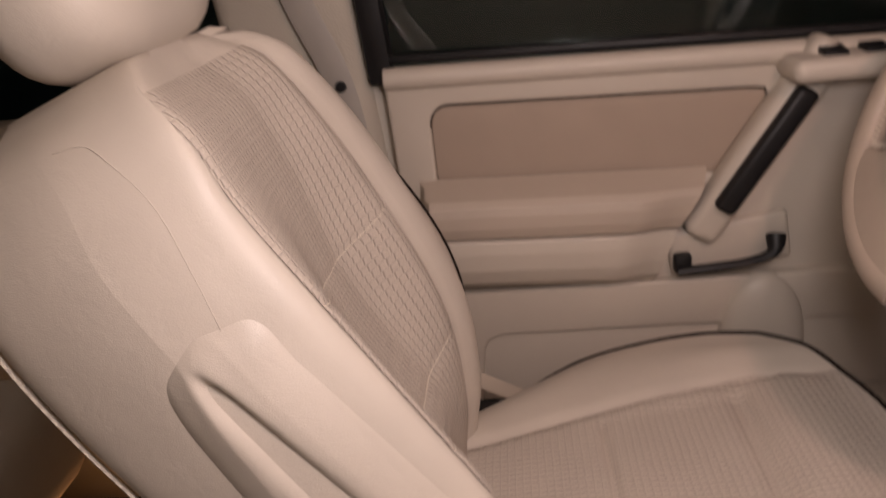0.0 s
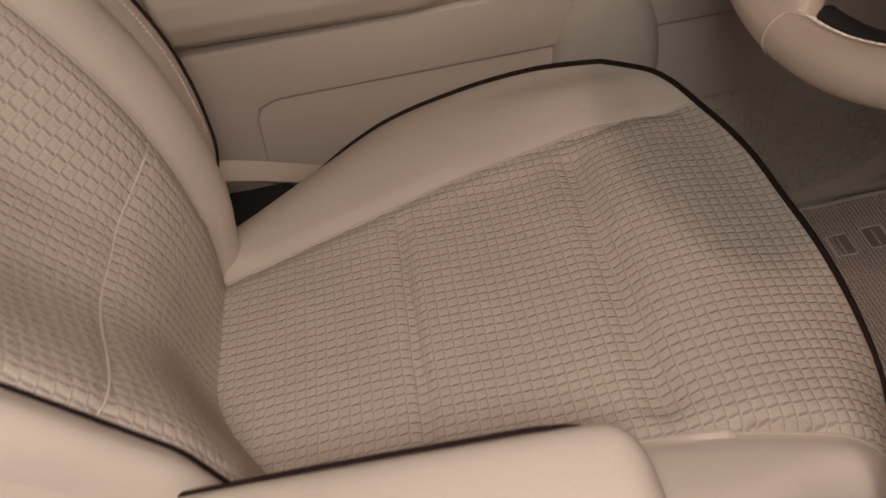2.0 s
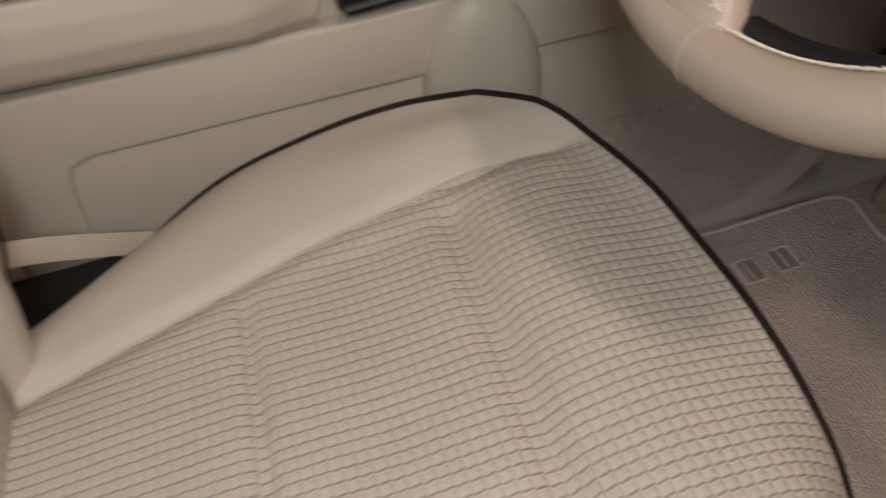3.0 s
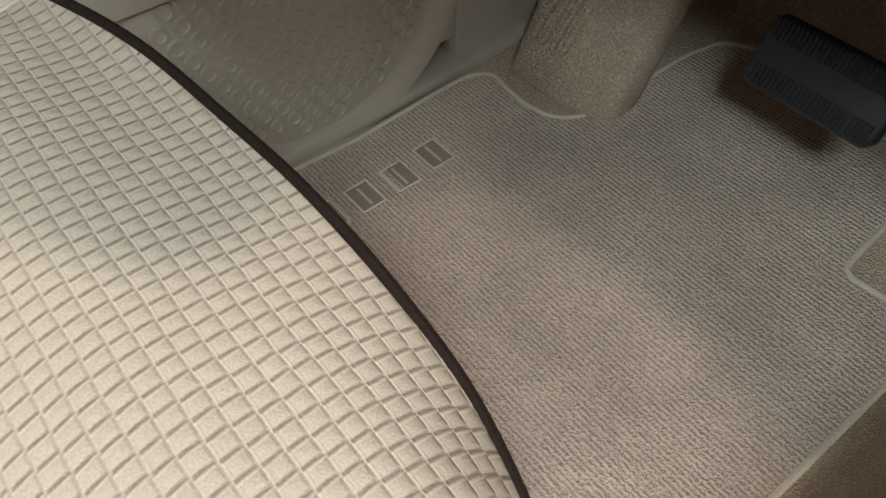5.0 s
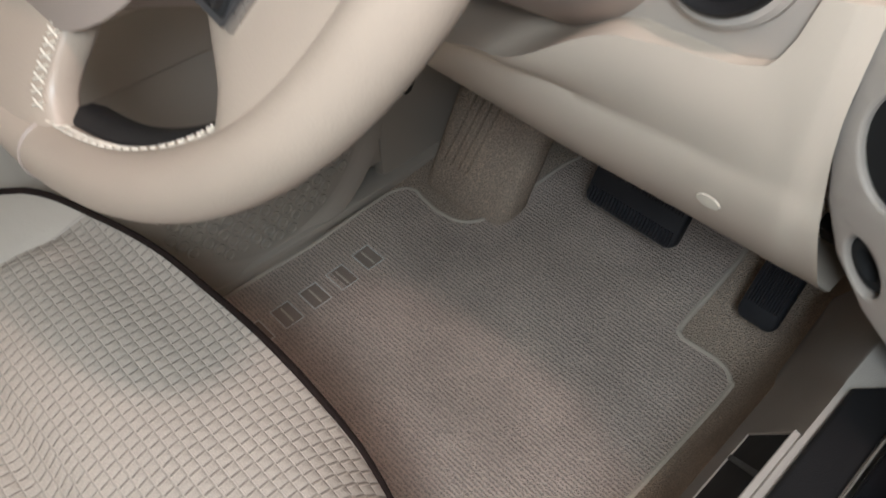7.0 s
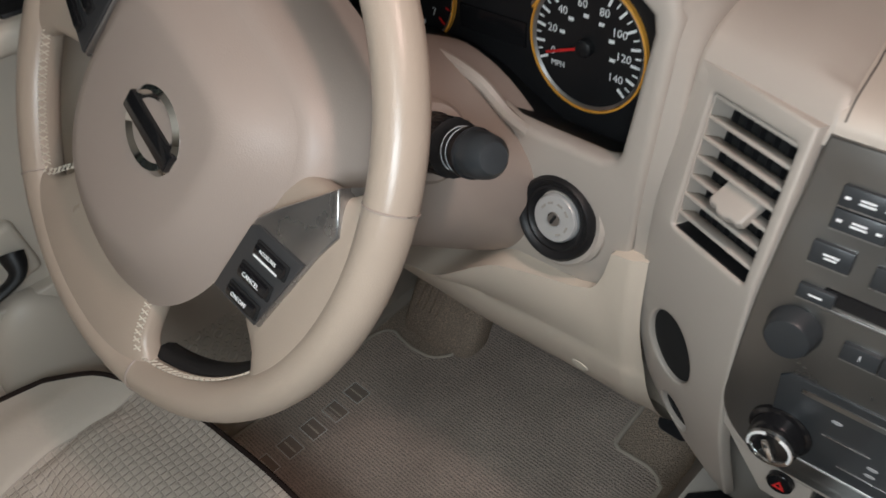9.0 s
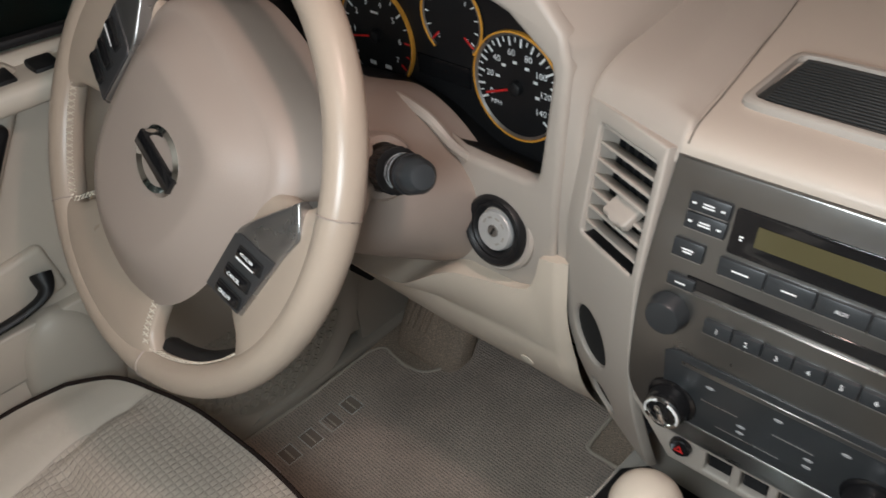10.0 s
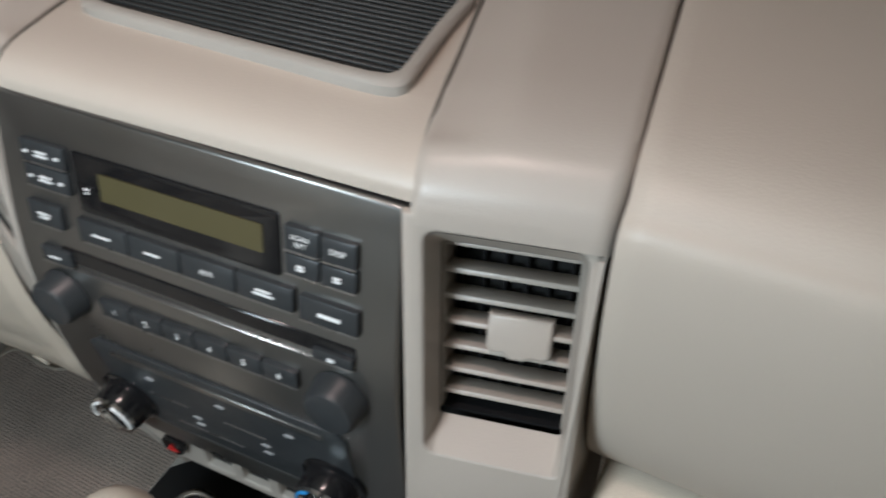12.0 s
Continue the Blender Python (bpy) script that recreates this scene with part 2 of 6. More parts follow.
def lathe(profile, seg=32, m=None, bm=None):
    """Turns (radius, height) pairs round z."""
    own = bmesh.new()
    rings = []
    for r, z in profile:
        if r < 1e-6:
            rings.append([own.verts.new((0, 0, z))])
        else:
            rings.append([own.verts.new((r * math.cos(2 * math.pi * k / seg), r * math.sin(2 * math.pi * k / seg), z)) for k in range(seg)])
    for a, b in zip(rings, rings[1:]):
        for k in range(seg):
            q = (k + 1) % seg
            if len(a) == 1 and len(b) > 1:
                own.faces.new((a[0], b[k], b[q]))
            elif len(b) == 1 and len(a) > 1:
                own.faces.new((a[k], a[q], b[0]))
            elif len(a) > 1:
                own.faces.new((a[k], a[q], b[q], b[k]))
    return joined(own, m, bm)


def sheet(f, nu, nv, wrap=False, cap=False, uv=None, bm=None):
    """A surface f(u, v), u and v from 0 to 1; wrap closes it along u, cap closes its two ends."""
    own = bmesh.new() if bm is None else bm
    rows = [[own.verts.new(f(i / nu if wrap else i / (nu - 1), j / (nv - 1))) for i in range(nu)] for j in range(nv)]
    layer = own.loops.layers.uv.verify() if uv else None
    for a, b in zip(rows, rows[1:]):
        for i in range(nu if wrap else nu - 1):
            k = (i + 1) % nu
            face = own.faces.new((a[i], a[k], b[k], b[i]))
            if layer:
                for loop in face.loops:
                    loop[layer].uv = uv(loop.vert.co)
    if cap and wrap:
        own.faces.new(rows[0][::-1])
        own.faces.new(rows[-1])
    return own


def smooth_path(points, n, closed=False):
    """n points along a Catmull-Rom curve through the given ones."""
    p = [Vector(q) for q in points]
    out, count = [], len(p) if closed else len(p) - 1
    for k in range(n):
        s = k / (n if closed else n - 1) * count
        i = min(int(s), count - 1)
        t = s - i
        if closed:
            a, b, c, d = (p[(i + o) % len(p)] for o in (-1, 0, 1, 2))
        else:
            a, b, c, d = (p[min(max(i + o, 0), len(p) - 1)] for o in (-1, 0, 1, 2))
        out.append(0.5 * ((2 * b) + (c - a) * t + (2 * a - 5 * b + 4 * c - d) * t * t + (3 * b - a - 3 * c + d) * t ** 3))
    return out


def tube(path, r, seg=8, closed=False, flat=1.0, bm=None, up=(0, 0, 1)):
    """A tube along points; r is a number or a function of the way from 0 to 1."""
    own = bmesh.new() if bm is None else bm
    path = [Vector(p) for p in path]
    n, rings = len(path), []
    for k, p in enumerate(path):
        a = path[(k - 1) % n] if closed or k else path[0]
        b = path[(k + 1) % n] if closed or k < n - 1 else path[-1]
        t = (b - a).normalized()
        side = t.cross(Vector(up))
        side = side.normalized() if side.length > 1e-4 else Vector((1, 0, 0))
        top = side.cross(t).normalized()
        rad = r(k / max(n - 1, 1)) if callable(r) else r
        rings.append([own.verts.new(p + rad * (math.cos(2 * math.pi * j / seg) * side + flat * math.sin(2 * math.pi * j / seg) * top)) for j in range(seg)])
    for a, b in zip(rings, rings[1:] + ([rings[0]] if closed else [])):
        for j in range(seg):
            q = (j + 1) % seg
            own.faces.new((a[j], a[q], b[q], b[j]))
    if not closed:
        own.faces.new(rings[0][::-1])
        own.faces.new(rings[-1])
    return own


def plate(outline, holes=(), depth=0.01, bevel=0.0, m=None, bm=None):
    """A flat plate in x and y with holes, its front at z = 0 and its body behind, with rounded edges."""
    cu = bpy.data.curves.new("temp", "CURVE")
    cu.dimensions, cu.fill_mode = "2D", "BOTH"
    cu.extrude, cu.bevel_depth, cu.bevel_resolution = max(depth / 2 - bevel, 0.0001), bevel, 2
    cu.offset = -bevel
    for loop in (outline, *holes):
        s = cu.splines.new("POLY")
        s.points.add(len(loop) - 1)
        for p, q in zip(s.points, loop):
            p.co = (q[0], q[1], 0, 1)
        s.use_cyclic_u = True
    ob = bpy.data.objects.new("temp", cu)
    me = bpy.data.meshes.new_from_object(ob)
    own = bmesh.new()
    own.from_mesh(me)
    bmesh.ops.remove_doubles(own, verts=own.verts, dist=1e-6)
    bmesh.ops.translate(own, verts=own.verts, vec=(0, 0, -depth / 2))
    bpy.data.objects.remove(ob)
    bpy.data.curves.remove(cu)
    bpy.data.meshes.remove(me)
    return joined(own, m, bm)


def rounded(x0, y0, x1, y1, r, n=5):
    """A rectangle with rounded corners, as points."""
    out = []
    for cx, cy, a in ((x1 - r, y1 - r, 0), (x0 + r, y1 - r, 90), (x0 + r, y0 + r, 180), (x1 - r, y0 + r, 270)):
        out += [(cx + r * math.cos(radians(a + 90 * k / n)), cy + r * math.sin(radians(a + 90 * k / n))) for k in range(n + 1)]
    return out


def oval(cx, cy, rx, ry, n=28, turn=0.0):
    c, s = math.cos(radians(turn)), math.sin(radians(turn))
    pts = [(rx * math.cos(2 * math.pi * k / n), ry * math.sin(2 * math.pi * k / n)) for k in range(n)]
    return [(cx + c * x - s * y, cy + s * x + c * y) for x, y in pts]


def lettering(text, size, m, parent, mat, name="lettering"):
    cu = bpy.data.curves.new("temp", "FONT")
    cu.body, cu.size, cu.align_x, cu.align_y = text, size, "CENTER", "CENTER"
    cu.extrude, cu.resolution_u = 0.00015, 2
    ob = bpy.data.objects.new("temp", cu)
    me = bpy.data.meshes.new_from_object(ob)
    own = bmesh.new()
    own.from_mesh(me)
    bpy.data.objects.remove(ob)
    bpy.data.curves.remove(cu)
    bpy.data.meshes.remove(me)
    bmesh.ops.transform(own, matrix=m, verts=own.verts)
    return part(name, own, mat, parent)


def smooth(a, b, x):
    t = min(max((x - a) / (b - a), 0.0), 1.0)
    return t * t * (3 - 2 * t)


def mix(a, b, t):
    return a + (b - a) * t


def table(x, rows):
    """Linear look-up in rows of (x, value)."""
    if x <= rows[0][0]:
        return rows[0][1]
    for (a, p), (b, q) in zip(rows, rows[1:]):
        if x <= b:
            return mix(p, q, smooth(a, b, x))
    return rows[-1][1]


def curve(x, rows):
    """Smooth look-up in rows of (x, value): a cubic through the points."""
    if x <= rows[0][0]:
        return rows[0][1]
    if x >= rows[-1][0]:
        return rows[-1][1]
    i = max(k for k in range(len(rows) - 1) if rows[k][0] <= x)

    def slope(k):
        a, b = rows[max(k - 1, 0)], rows[min(k + 1, len(rows) - 1)]
        return (b[1] - a[1]) / (b[0] - a[0])

    (a, p), (b, q) = rows[i], rows[i + 1]
    w = b - a
    t = (x - a) / w
    return ((1 + 2 * t) * (1 - t) ** 2 * p + t * (1 - t) ** 2 * w * slope(i)
            + t * t * (3 - 2 * t) * q + t * t * (t - 1) * w * slope(i + 1))


# ---------- large structure ----------
def build_floor():
    def f(u, v):
        x, y = mix(-0.86, 0.95, u), mix(-1.7, 1.02, v)
        z = -0.004 + 0.10 * max(0.0, y - 0.45) + 0.55 * max(0.0, y - 0.86)
        return (x, y, z)
    ob = part("floor", sheet(f, 24, 40), CARPET)
    tagged(ob, "beige carpet covering the cabin floor", "floor", kind="structure")


def build_shell():
    bm = box(2.1, 3.4, 0.05, 0.02, m=pose(0.05, -0.5, 1.44))
    tagged(part("ceiling", bm, HEADLINER), "pale fabric roof lining over the cabin", "ceiling", kind="structure")
    bm = box(2.0, 0.05, 1.5, 0.01, m=pose(0.05, -1.75, 0.7))
    tagged(part("wall_rear", bm, HEADLINER), "plain rear wall of the cabin", "wall", kind="structure")
    bm = box(0.05, 3.2, 0.9, 0.01, m=pose(1.0, -0.4, 0.42))
    tagged(part("wall_passenger", bm, DOOR_PLASTIC), "beige passenger side trim", "wall", kind="structure")
    bm = box(2.0, 0.04, 1.3, 0.0, m=pose(0.05, 1.09, 0.45, 0))
    tagged(part("firewall", bm, CARPET), "carpeted bulkhead in front of the footwell", "wall", kind="structure")


build_floor()
build_shell()


# ---------- driver's seat ----------
SEAT_X = -0.415


def cushion_left(y):
    return curve(y, [(-0.37, -0.615), (-0.241, -0.684), (-0.145, -0.706), (-0.05, -0.712), (0.036, -0.707), (0.106, -0.686), (0.25, -0.66)])


def cushion_right(y):
    return -0.152 - 0.022 * smooth(0.04, 0.13, y)


def cushion_front(s):
    return curve(s, [(-1.0, 0.106), (-0.89, 0.148), (-0.66, 0.176), (-0.42, 0.194), (-0.17, 0.203), (0.07, 0.208), (0.30, 0.210), (0.52, 0.210), (0.72, 0.200), (0.88, 0.176), (1.0, 0.125)])


def cushion_plan(u, v):
    """Plan of the cushion: u from the door side to the inboard side, v from back to front."""
    y = mix(-0.37, cushion_front(2 * u - 1), v)
    return mix(cushion_left(y), cushion_right(y), u), y


def seam_x(y, side):
    """Where the cloth meets the leather bolsters."""
    if side < 0:
        return curve(y, [(-0.37, -0.492), (-0.289, -0.511), (-0.21, -0.532), (-0.128, -0.552), (-0.044, -0.572), (0.042, -0.586), (0.12, -0.594), (0.25, -0.590)])
    return curve(y, [(-0.37, -0.285), (-0.10, -0.274), (0.018, -0.268), (0.10, -0.258), (0.18, -0.240), (0.25, -0.228)])


def dip(d, depth, width):
    return -depth * math.exp(-(d / width) ** 2)


def cushion_height(x, y, u, v):
    z = 0.366 + 0.022 * smooth(-0.36, 0.0, y) - 0.003 * smooth(0.06, 0.2, y)
    sl, sr = seam_x(y, -1), seam_x(y, 1)
    dl, dr, df = u * 0.55, (1 - u) * 0.55, (1 - v) * 0.58
    edge = min(dl, dr, df)
    inside = smooth(0.004, 0.045, edge)
    z += 0.012 * smooth(-0.16, 0.06, y) * math.exp(-((x - sl + 0.055) / 0.04) ** 2) + 0.010 * math.exp(-((x - sr - 0.055) / 0.05) ** 2)
    z += (dip(x - sl, 0.006, 0.010) + dip(x - sr, 0.006, 0.010)) * inside
    if sl < x < sr:
        k = smooth(0.0, 0.03, min(x - sl, sr - x))
        z += (dip(y + 0.128, 0.0065, 0.006) + dip(y - 0.042, 0.010, 0.014)) * k
        z += 0.010 * math.exp(-((y - 0.11) / 0.05) ** 2) - 0.010 * math.exp(-((y + 0.04) / 0.08) ** 2) * k
    # the piped edge lies higher on the door side and dives at the inboard front corner
    low_l = curve(y, [(-0.37, 0.25), (-0.241, 0.307), (-0.145, 0.353), (-0.05, 0.376), (0.036, 0.389), (0.106, 0.397), (0.2, 0.397)])
    low_f = curve(2 * u - 1, [(-1.0, 0.397), (-0.89, 0.399), (-0.66, 0.394), (-0.42, 0.390), (-0.17, 0.383), (0.07, 0.379), (0.30, 0.368), (0.48, 0.349), (0.67, 0.320), (0.85, 0.302), (1.0, 0.298)])
    low_r = curve(y, [(-0.37, 0.305), (-0.10, 0.345), (0.03, 0.340), (0.125, 0.298), (0.2, 0.298)])
    gl, gr, gf = ((1 - min(d / w, 1.0)) ** 2.2 for d, w in ((dl, mix(0.13, 0.055, smooth(-0.30, 0.03, y))), (dr, 0.07), (df, 0.060)))
    total = gl + gr + gf
    if total > 1e-6:
        z = mix(z, (gl * low_l + gr * low_r + gf * low_f) / total, max(gl, gr, gf))
    return z


def build_driver_seat():
    seat = thing("driver_seat", (SEAT_X, -0.1, 0.0), "beige leather and woven cloth front seat, piped in brown", "seat")
    inv = seat.matrix_world.inverted()

    def put(name, bm, mat, label="", parent=seat, sharp=38.0):
        bmesh.ops.transform(bm, matrix=inv, verts=bm.verts)
        return part(name, bm, mat, parent, label, sharp)

    def seam_u(y, side):
        left = cushion_left(y)
        return (seam_x(y, side) - left) / (cushion_right(y) - left)

    def region(lo, hi):
        def f(u, v):
            _, y = cushion_plan(0.5, v)
            a = 0.0 if lo is None else seam_u(y, lo)
            b = 1.0 if hi is None else seam_u(y, hi)
            s = mix(a, b, u)
            x, y = cushion_plan(s, v)
            return Vector((x, y, cushion_height(x, y, s, v)))
        return f

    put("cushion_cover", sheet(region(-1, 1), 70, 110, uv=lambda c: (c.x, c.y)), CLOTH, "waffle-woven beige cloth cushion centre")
    put("bolster", sheet(region(None, -1), 26, 110), LEATHER)
    put("bolster", sheet(region(1, None), 26, 110), LEATHER)

    # sides of the cushion, below the piping
    def rim_point(s):
        """The edge of the cushion: along the door side, round the front, back along the inboard side."""
        if s < 1 / 3:
            u, v = 0.0, 3 * s
        elif s < 2 / 3:
            u, v = 3 * s - 1, 1.0
        else:
            u, v = 1.0, 3 - 3 * s
        x, y = cushion_plan(u, v)
        return Vector((x, y, cushion_height(x, y, u, v)))

    def skirt(u, v):
        p = rim_point(u)
        mid = Vector((SEAT_X, -0.08, 0))
        inward = (mid - p)
        inward.z = 0
        q = p + inward.normalized() * (0.05 * v ** 1.5)
        q.z = mix(p.z - 0.002, 0.14, v)
        return q

    put("cushion_side", sheet(skirt, 150, 12), LEATHER)
    rim = [rim_point(k / 160) + Vector((0, 0, 0.001)) for k in range(161)]
    put("piping", tube(rim, 0.0029, 8), PIPING, "dark brown piping round the cushion")
    for side in (-1, 1):
        line = []
        for k in range(110):
            _, y = cushion_plan(0.5, k / 109)
            s = seam_u(y, side)
            x, y = cushion_plan(s, k / 109)
            line.append((x, y, cushion_height(x, y, s, k / 109) + 0.0002))
        put("seam", tube(line, 0.0012, 6), VINYL)

    base = box(0.44, 0.46, 0.16, 0.03, m=pose(SEAT_X, -0.11, 0.13))
    put("seat_base", base, GREY, "grey plastic seat base")
    for sx in (-0.2, 0.2):
        put("rail", box(0.04, 0.5, 0.05, 0.008, m=pose(SEAT_X + sx, -0.1, 0.03)), BLACK)

    # backrest: local s up the back, d across, n towards the front
    lean = radians(21)
    up, ahead = Vector((0, -math.sin(lean), math.cos(lean))), Vector((0, math.cos(lean), math.sin(lean)))
    foot = Vector((SEAT_X + 0.003, -0.296, 0.346))

    def half(s):
        return curve(s, [(-0.08, 0.190), (0.0, 0.206), (0.12, 0.226), (0.30, 0.231), (0.42, 0.226), (0.50, 0.206), (0.555, 0.165), (0.585, 0.10)])

    def back_thick(s):
        return curve(s, [(-0.08, 0.115), (0.15, 0.128), (0.40, 0.128), (0.52, 0.105), (0.585, 0.03)])

    def seam_at(s, side=1):
        return min((0.165 if side > 0 else 0.104) - 0.012 * smooth(0.35, 0.55, s), 0.80 * half(s))

    def ridge(s):
        return curve(s, [(-0.08, 0.055), (0.0, 0.082), (0.135, 0.106), (0.17, 0.102), (0.27, 0.084), (0.37, 0.066), (0.46, 0.048), (0.525, 0.040), (0.585, 0.0)])

    def outer_ridge(s):
        return curve(s, [(-0.08, -0.016), (0.0, -0.002), (0.08, 0.040), (0.20, 0.073), (0.34, 0.072), (0.53, 0.046), (0.585, 0.0)])

    def front_depth(d, s):
        w, q = half(s), seam_at(s, d)
        top, bulge = (ridge(s), 0.008) if d > 0 else (outer_ridge(s), 0.016)
        drop = 0.085 if d > 0 else curve(s, [(-0.08, 0.06), (0.0, 0.03), (0.09, 0.004), (0.30, 0.006), (0.45, 0.035), (0.585, 0.085)])
        d = abs(d)
        mid = 0.015 - 0.016 * smooth(0.14, 0.02, s) + 0.024 * math.exp(-((s - 0.13) / 0.11) ** 2) + 0.012 * smooth(0.30, 0.45, s) - 0.030 * smooth(0.5, 0.585, s)
        if d < q:
            n = mix(mid, top, smooth(0.02, q * 1.12, d) / smooth(0.02, q * 1.12, q))
            n += sum(dip(s - c - 0.03 * (d / 0.165) ** 2, 0.0028, 0.005) for c in (0.163, 0.328))
        else:
            k = (d - q) / (w - q)
            n = top + bulge * math.sin(min(k * 1.6, 1) * math.pi) - drop * k ** 2.6
        return n + dip(d - q, 0.005, 0.008)

    def at(d, s, n):
        return foot + Vector((d, 0, 0)) + up * s + ahead * n

    def insert(u, v):
        s = mix(-0.06, 0.555, v)
        d = mix(-seam_at(s, -1), seam_at(s), u)
        return at(d, s, front_depth(d, s) + 0.0015)

    def local_uv(c):
        q = c - foot
        return (q.x, q.dot(up))

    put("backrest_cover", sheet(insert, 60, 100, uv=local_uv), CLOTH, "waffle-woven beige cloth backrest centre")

    for c in (0.163, 0.328):
        line = []
        for k in range(41):
            d = mix(-0.101, 0.160, k / 40)
            s = c + 0.03 * (d / 0.165) ** 2
            line.append(at(d, s, front_depth(d, s) + 0.0022))
        put("cross_seam", tube(line, 0.0007, 6), STITCH)

    def body(u, v):
        """Leather body: u runs across the front and then round the back."""
        s = mix(-0.08, 0.585, v)
        w = half(s)
        thick = back_thick(s)
        if u <= 0.5:
            d = w * math.cos(math.pi * u / 0.5)
            return at(d, s, front_depth(d, s))
        k = math.pi * (u - 0.5) / 0.5
        d = -w * math.copysign(abs(math.cos(k)) ** 0.12, math.cos(k))
        return at(d, s, mix(front_depth(-w, s), front_depth(w, s), 0.5 + 0.5 * d / w) - thick * math.sin(k) ** 0.25)

    put("backrest_body", sheet(body, 160, 80, wrap=True, cap=True), LEATHER, "smooth beige leather backrest", sharp=80)
    for side in (-1, 1):
        line = []
        for k in range(60):
            s = mix(-0.06, 0.55, k / 59)
            d = side * seam_at(s, side)
            line.append(at(d, s, front_depth(d, s) + 0.0022))
        put("seam", tube(line, 0.0017 if side > 0 else 0.0009, 6), PIPING if side > 0 else VINYL)
        # pale double stitching along the edge of the bolster
        for k in range(90 if side < 0 else 0):
            s0, s1 = mix(0.10, 0.50, k / 90), mix(0.10, 0.50, (k + 0.6) / 90)
            p0, p1 = (at(side * 0.92 * half(q), q, front_depth(side * 0.92 * half(q), q) + 0.0006) for q in (s0, s1))
            put("stitch", tube([p0, p1], 0.0007, 4), STITCH)
        # welt at the rear edge of the side
        line = [at(side * half(s) * 0.955, s, front_depth(side * half(s), s) - back_thick(s) * 0.95) for s in (mix(-0.06, 0.50, k / 50) for k in range(51))]
        put("welt", tube(line, 0.0022, 6), LEATHER, "stitched leather welt")
        for k in range(1, 50):
            q = line[k].lerp(line[k + 1], 0.55)
            put("stitch", tube([line[k] + Vector((side * 0.0016, 0, 0.0006)), q + Vector((side * 0.0016, 0, 0.0006))], 0.0011, 4), STITCH)

    line = [at(-half(s) * 0.992, s, front_depth(-half(s) * 0.985, s) + 0.001) for s in (mix(-0.04, 0.53, k / 70) for k in range(71))]
    put("piping", tube(line, 0.0020, 6), PIPING)

    # headrest on two posts
    def head(u, v):
        ang = 2 * math.pi * u
        s = mix(0.578, 0.80, v)
        t = 2 * v - 1
        k = (1 - abs(t) ** 4) ** 0.4 if abs(t) < 1 else 0.0
        c, q = math.cos(ang), math.sin(ang)
        d = 0.135 * k * math.copysign(abs(c) ** 0.55, c)
        n = -0.030 + 0.066 * k * math.copysign(abs(q) ** 0.7, q) + 0.016 * v
        return at(d, s, n)

    put("headrest", sheet(head, 40, 24, wrap=True, cap=True), LEATHER, "padded beige leather headrest")
    for d in (-0.06, 0.06):
        put("headrest_post", tube([at(d, 0.53, -0.05), at(d, 0.64, -0.035)], 0.006, 10), CHROME)

    # fold-down armrest on the inboard side
    arm = bmesh.new()
    pts = [(-0.181, -0.342, 0.466), (-0.180, -0.24, 0.471), (-0.178, -0.14, 0.473), (-0.176, -0.05, 0.474), (-0.175, -0.002, 0.471)]
    path = smooth_path(pts, 30)

    def arm_section(u, v):
        i = min(int(v * 29), 28)
        p = path[i].lerp(path[i + 1], v * 29 - i)
        cap = min(1.0, (min(1 - v, v) * 0.340 + 0.0005) / 0.055)
        k = math.sqrt(max(0.0, 1 - (1 - cap) ** 2)) if cap < 1 else 1.0
        k = max(k, 0.02)
        ang = 2 * math.pi * u
        c, q = math.cos(ang), math.sin(ang)
        return Vector((p.x + 0.047 * k * math.copysign(abs(c) ** 0.42, c), p.y, p.z + 0.053 * (0.30 + 0.70 * k) * math.copysign(abs(q) ** 0.5, q)))

    sheet(arm_section, 48, 60, wrap=True, cap=True, bm=arm)
    armrest = put("armrest", arm, LEATHER, "padded beige leather folding armrest")
    line = [(x, y, z + 0.019) for x, y, z in ((-0.222, -0.31, 0.4935), (-0.222, -0.2, 0.497), (-0.220, -0.1, 0.499), (-0.2185, -0.050, 0.4985), (-0.213, -0.024, 0.492), (-0.200, -0.009, 0.480), (-0.184, -0.004, 0.464))]
    bm = tube(smooth_path(line, 50), 0.0018, 6)
    bmesh.ops.transform(bm, matrix=inv, verts=bm.verts)
    part("piping", bm, PIPING, armrest)
    line = [(-0.131, -0.31, 0.485), (-0.129, -0.2, 0.487), (-0.1275, -0.1, 0.489), (-0.127, -0.04, 0.489)]
    bm = tube(smooth_path(line, 30), 0.0007, 6)
    bmesh.ops.transform(bm, matrix=inv, verts=bm.verts)
    part("seam", bm, LEATHER, armrest)

    # gathered leather sleeve on the inboard side: two soft ridges with a deep crease between them
    def side_x(y, z):
        q = Vector((0, y, z)) - foot
        s, n = q.dot(up), q.dot(ahead)
        w = half(s)
        rim_n = front_depth(w, s)
        if n >= rim_n:
            lo, hi = seam_at(s) + 0.012, w
            for _ in range(24):
                mid = 0.5 * (lo + hi)
                lo, hi = (mid, hi) if front_depth(mid, s) > n else (lo, mid)
            return foot.x + lo
        sk = min(((rim_n - n) / back_thick(s)) ** (1 / 0.25), 0.9999)
        return foot.x + w * math.sqrt(1 - sk * sk) ** 0.12

    along, across = Vector((0.466, -0.885)), Vector((0.885, 0.466))

    def sleeve(u, v):
        a = mix(-0.026, 0.230, v)
        lo = curve(a, [(-0.026, 0.002), (-0.015, -0.020), (0.016, -0.036), (0.061, -0.043), (0.23, -0.048)])
        hi = curve(a, [(-0.026, 0.008), (-0.019, 0.040), (-0.008, 0.055), (0.05, 0.062), (0.23, 0.085)])
        b = mix(lo, hi, u)
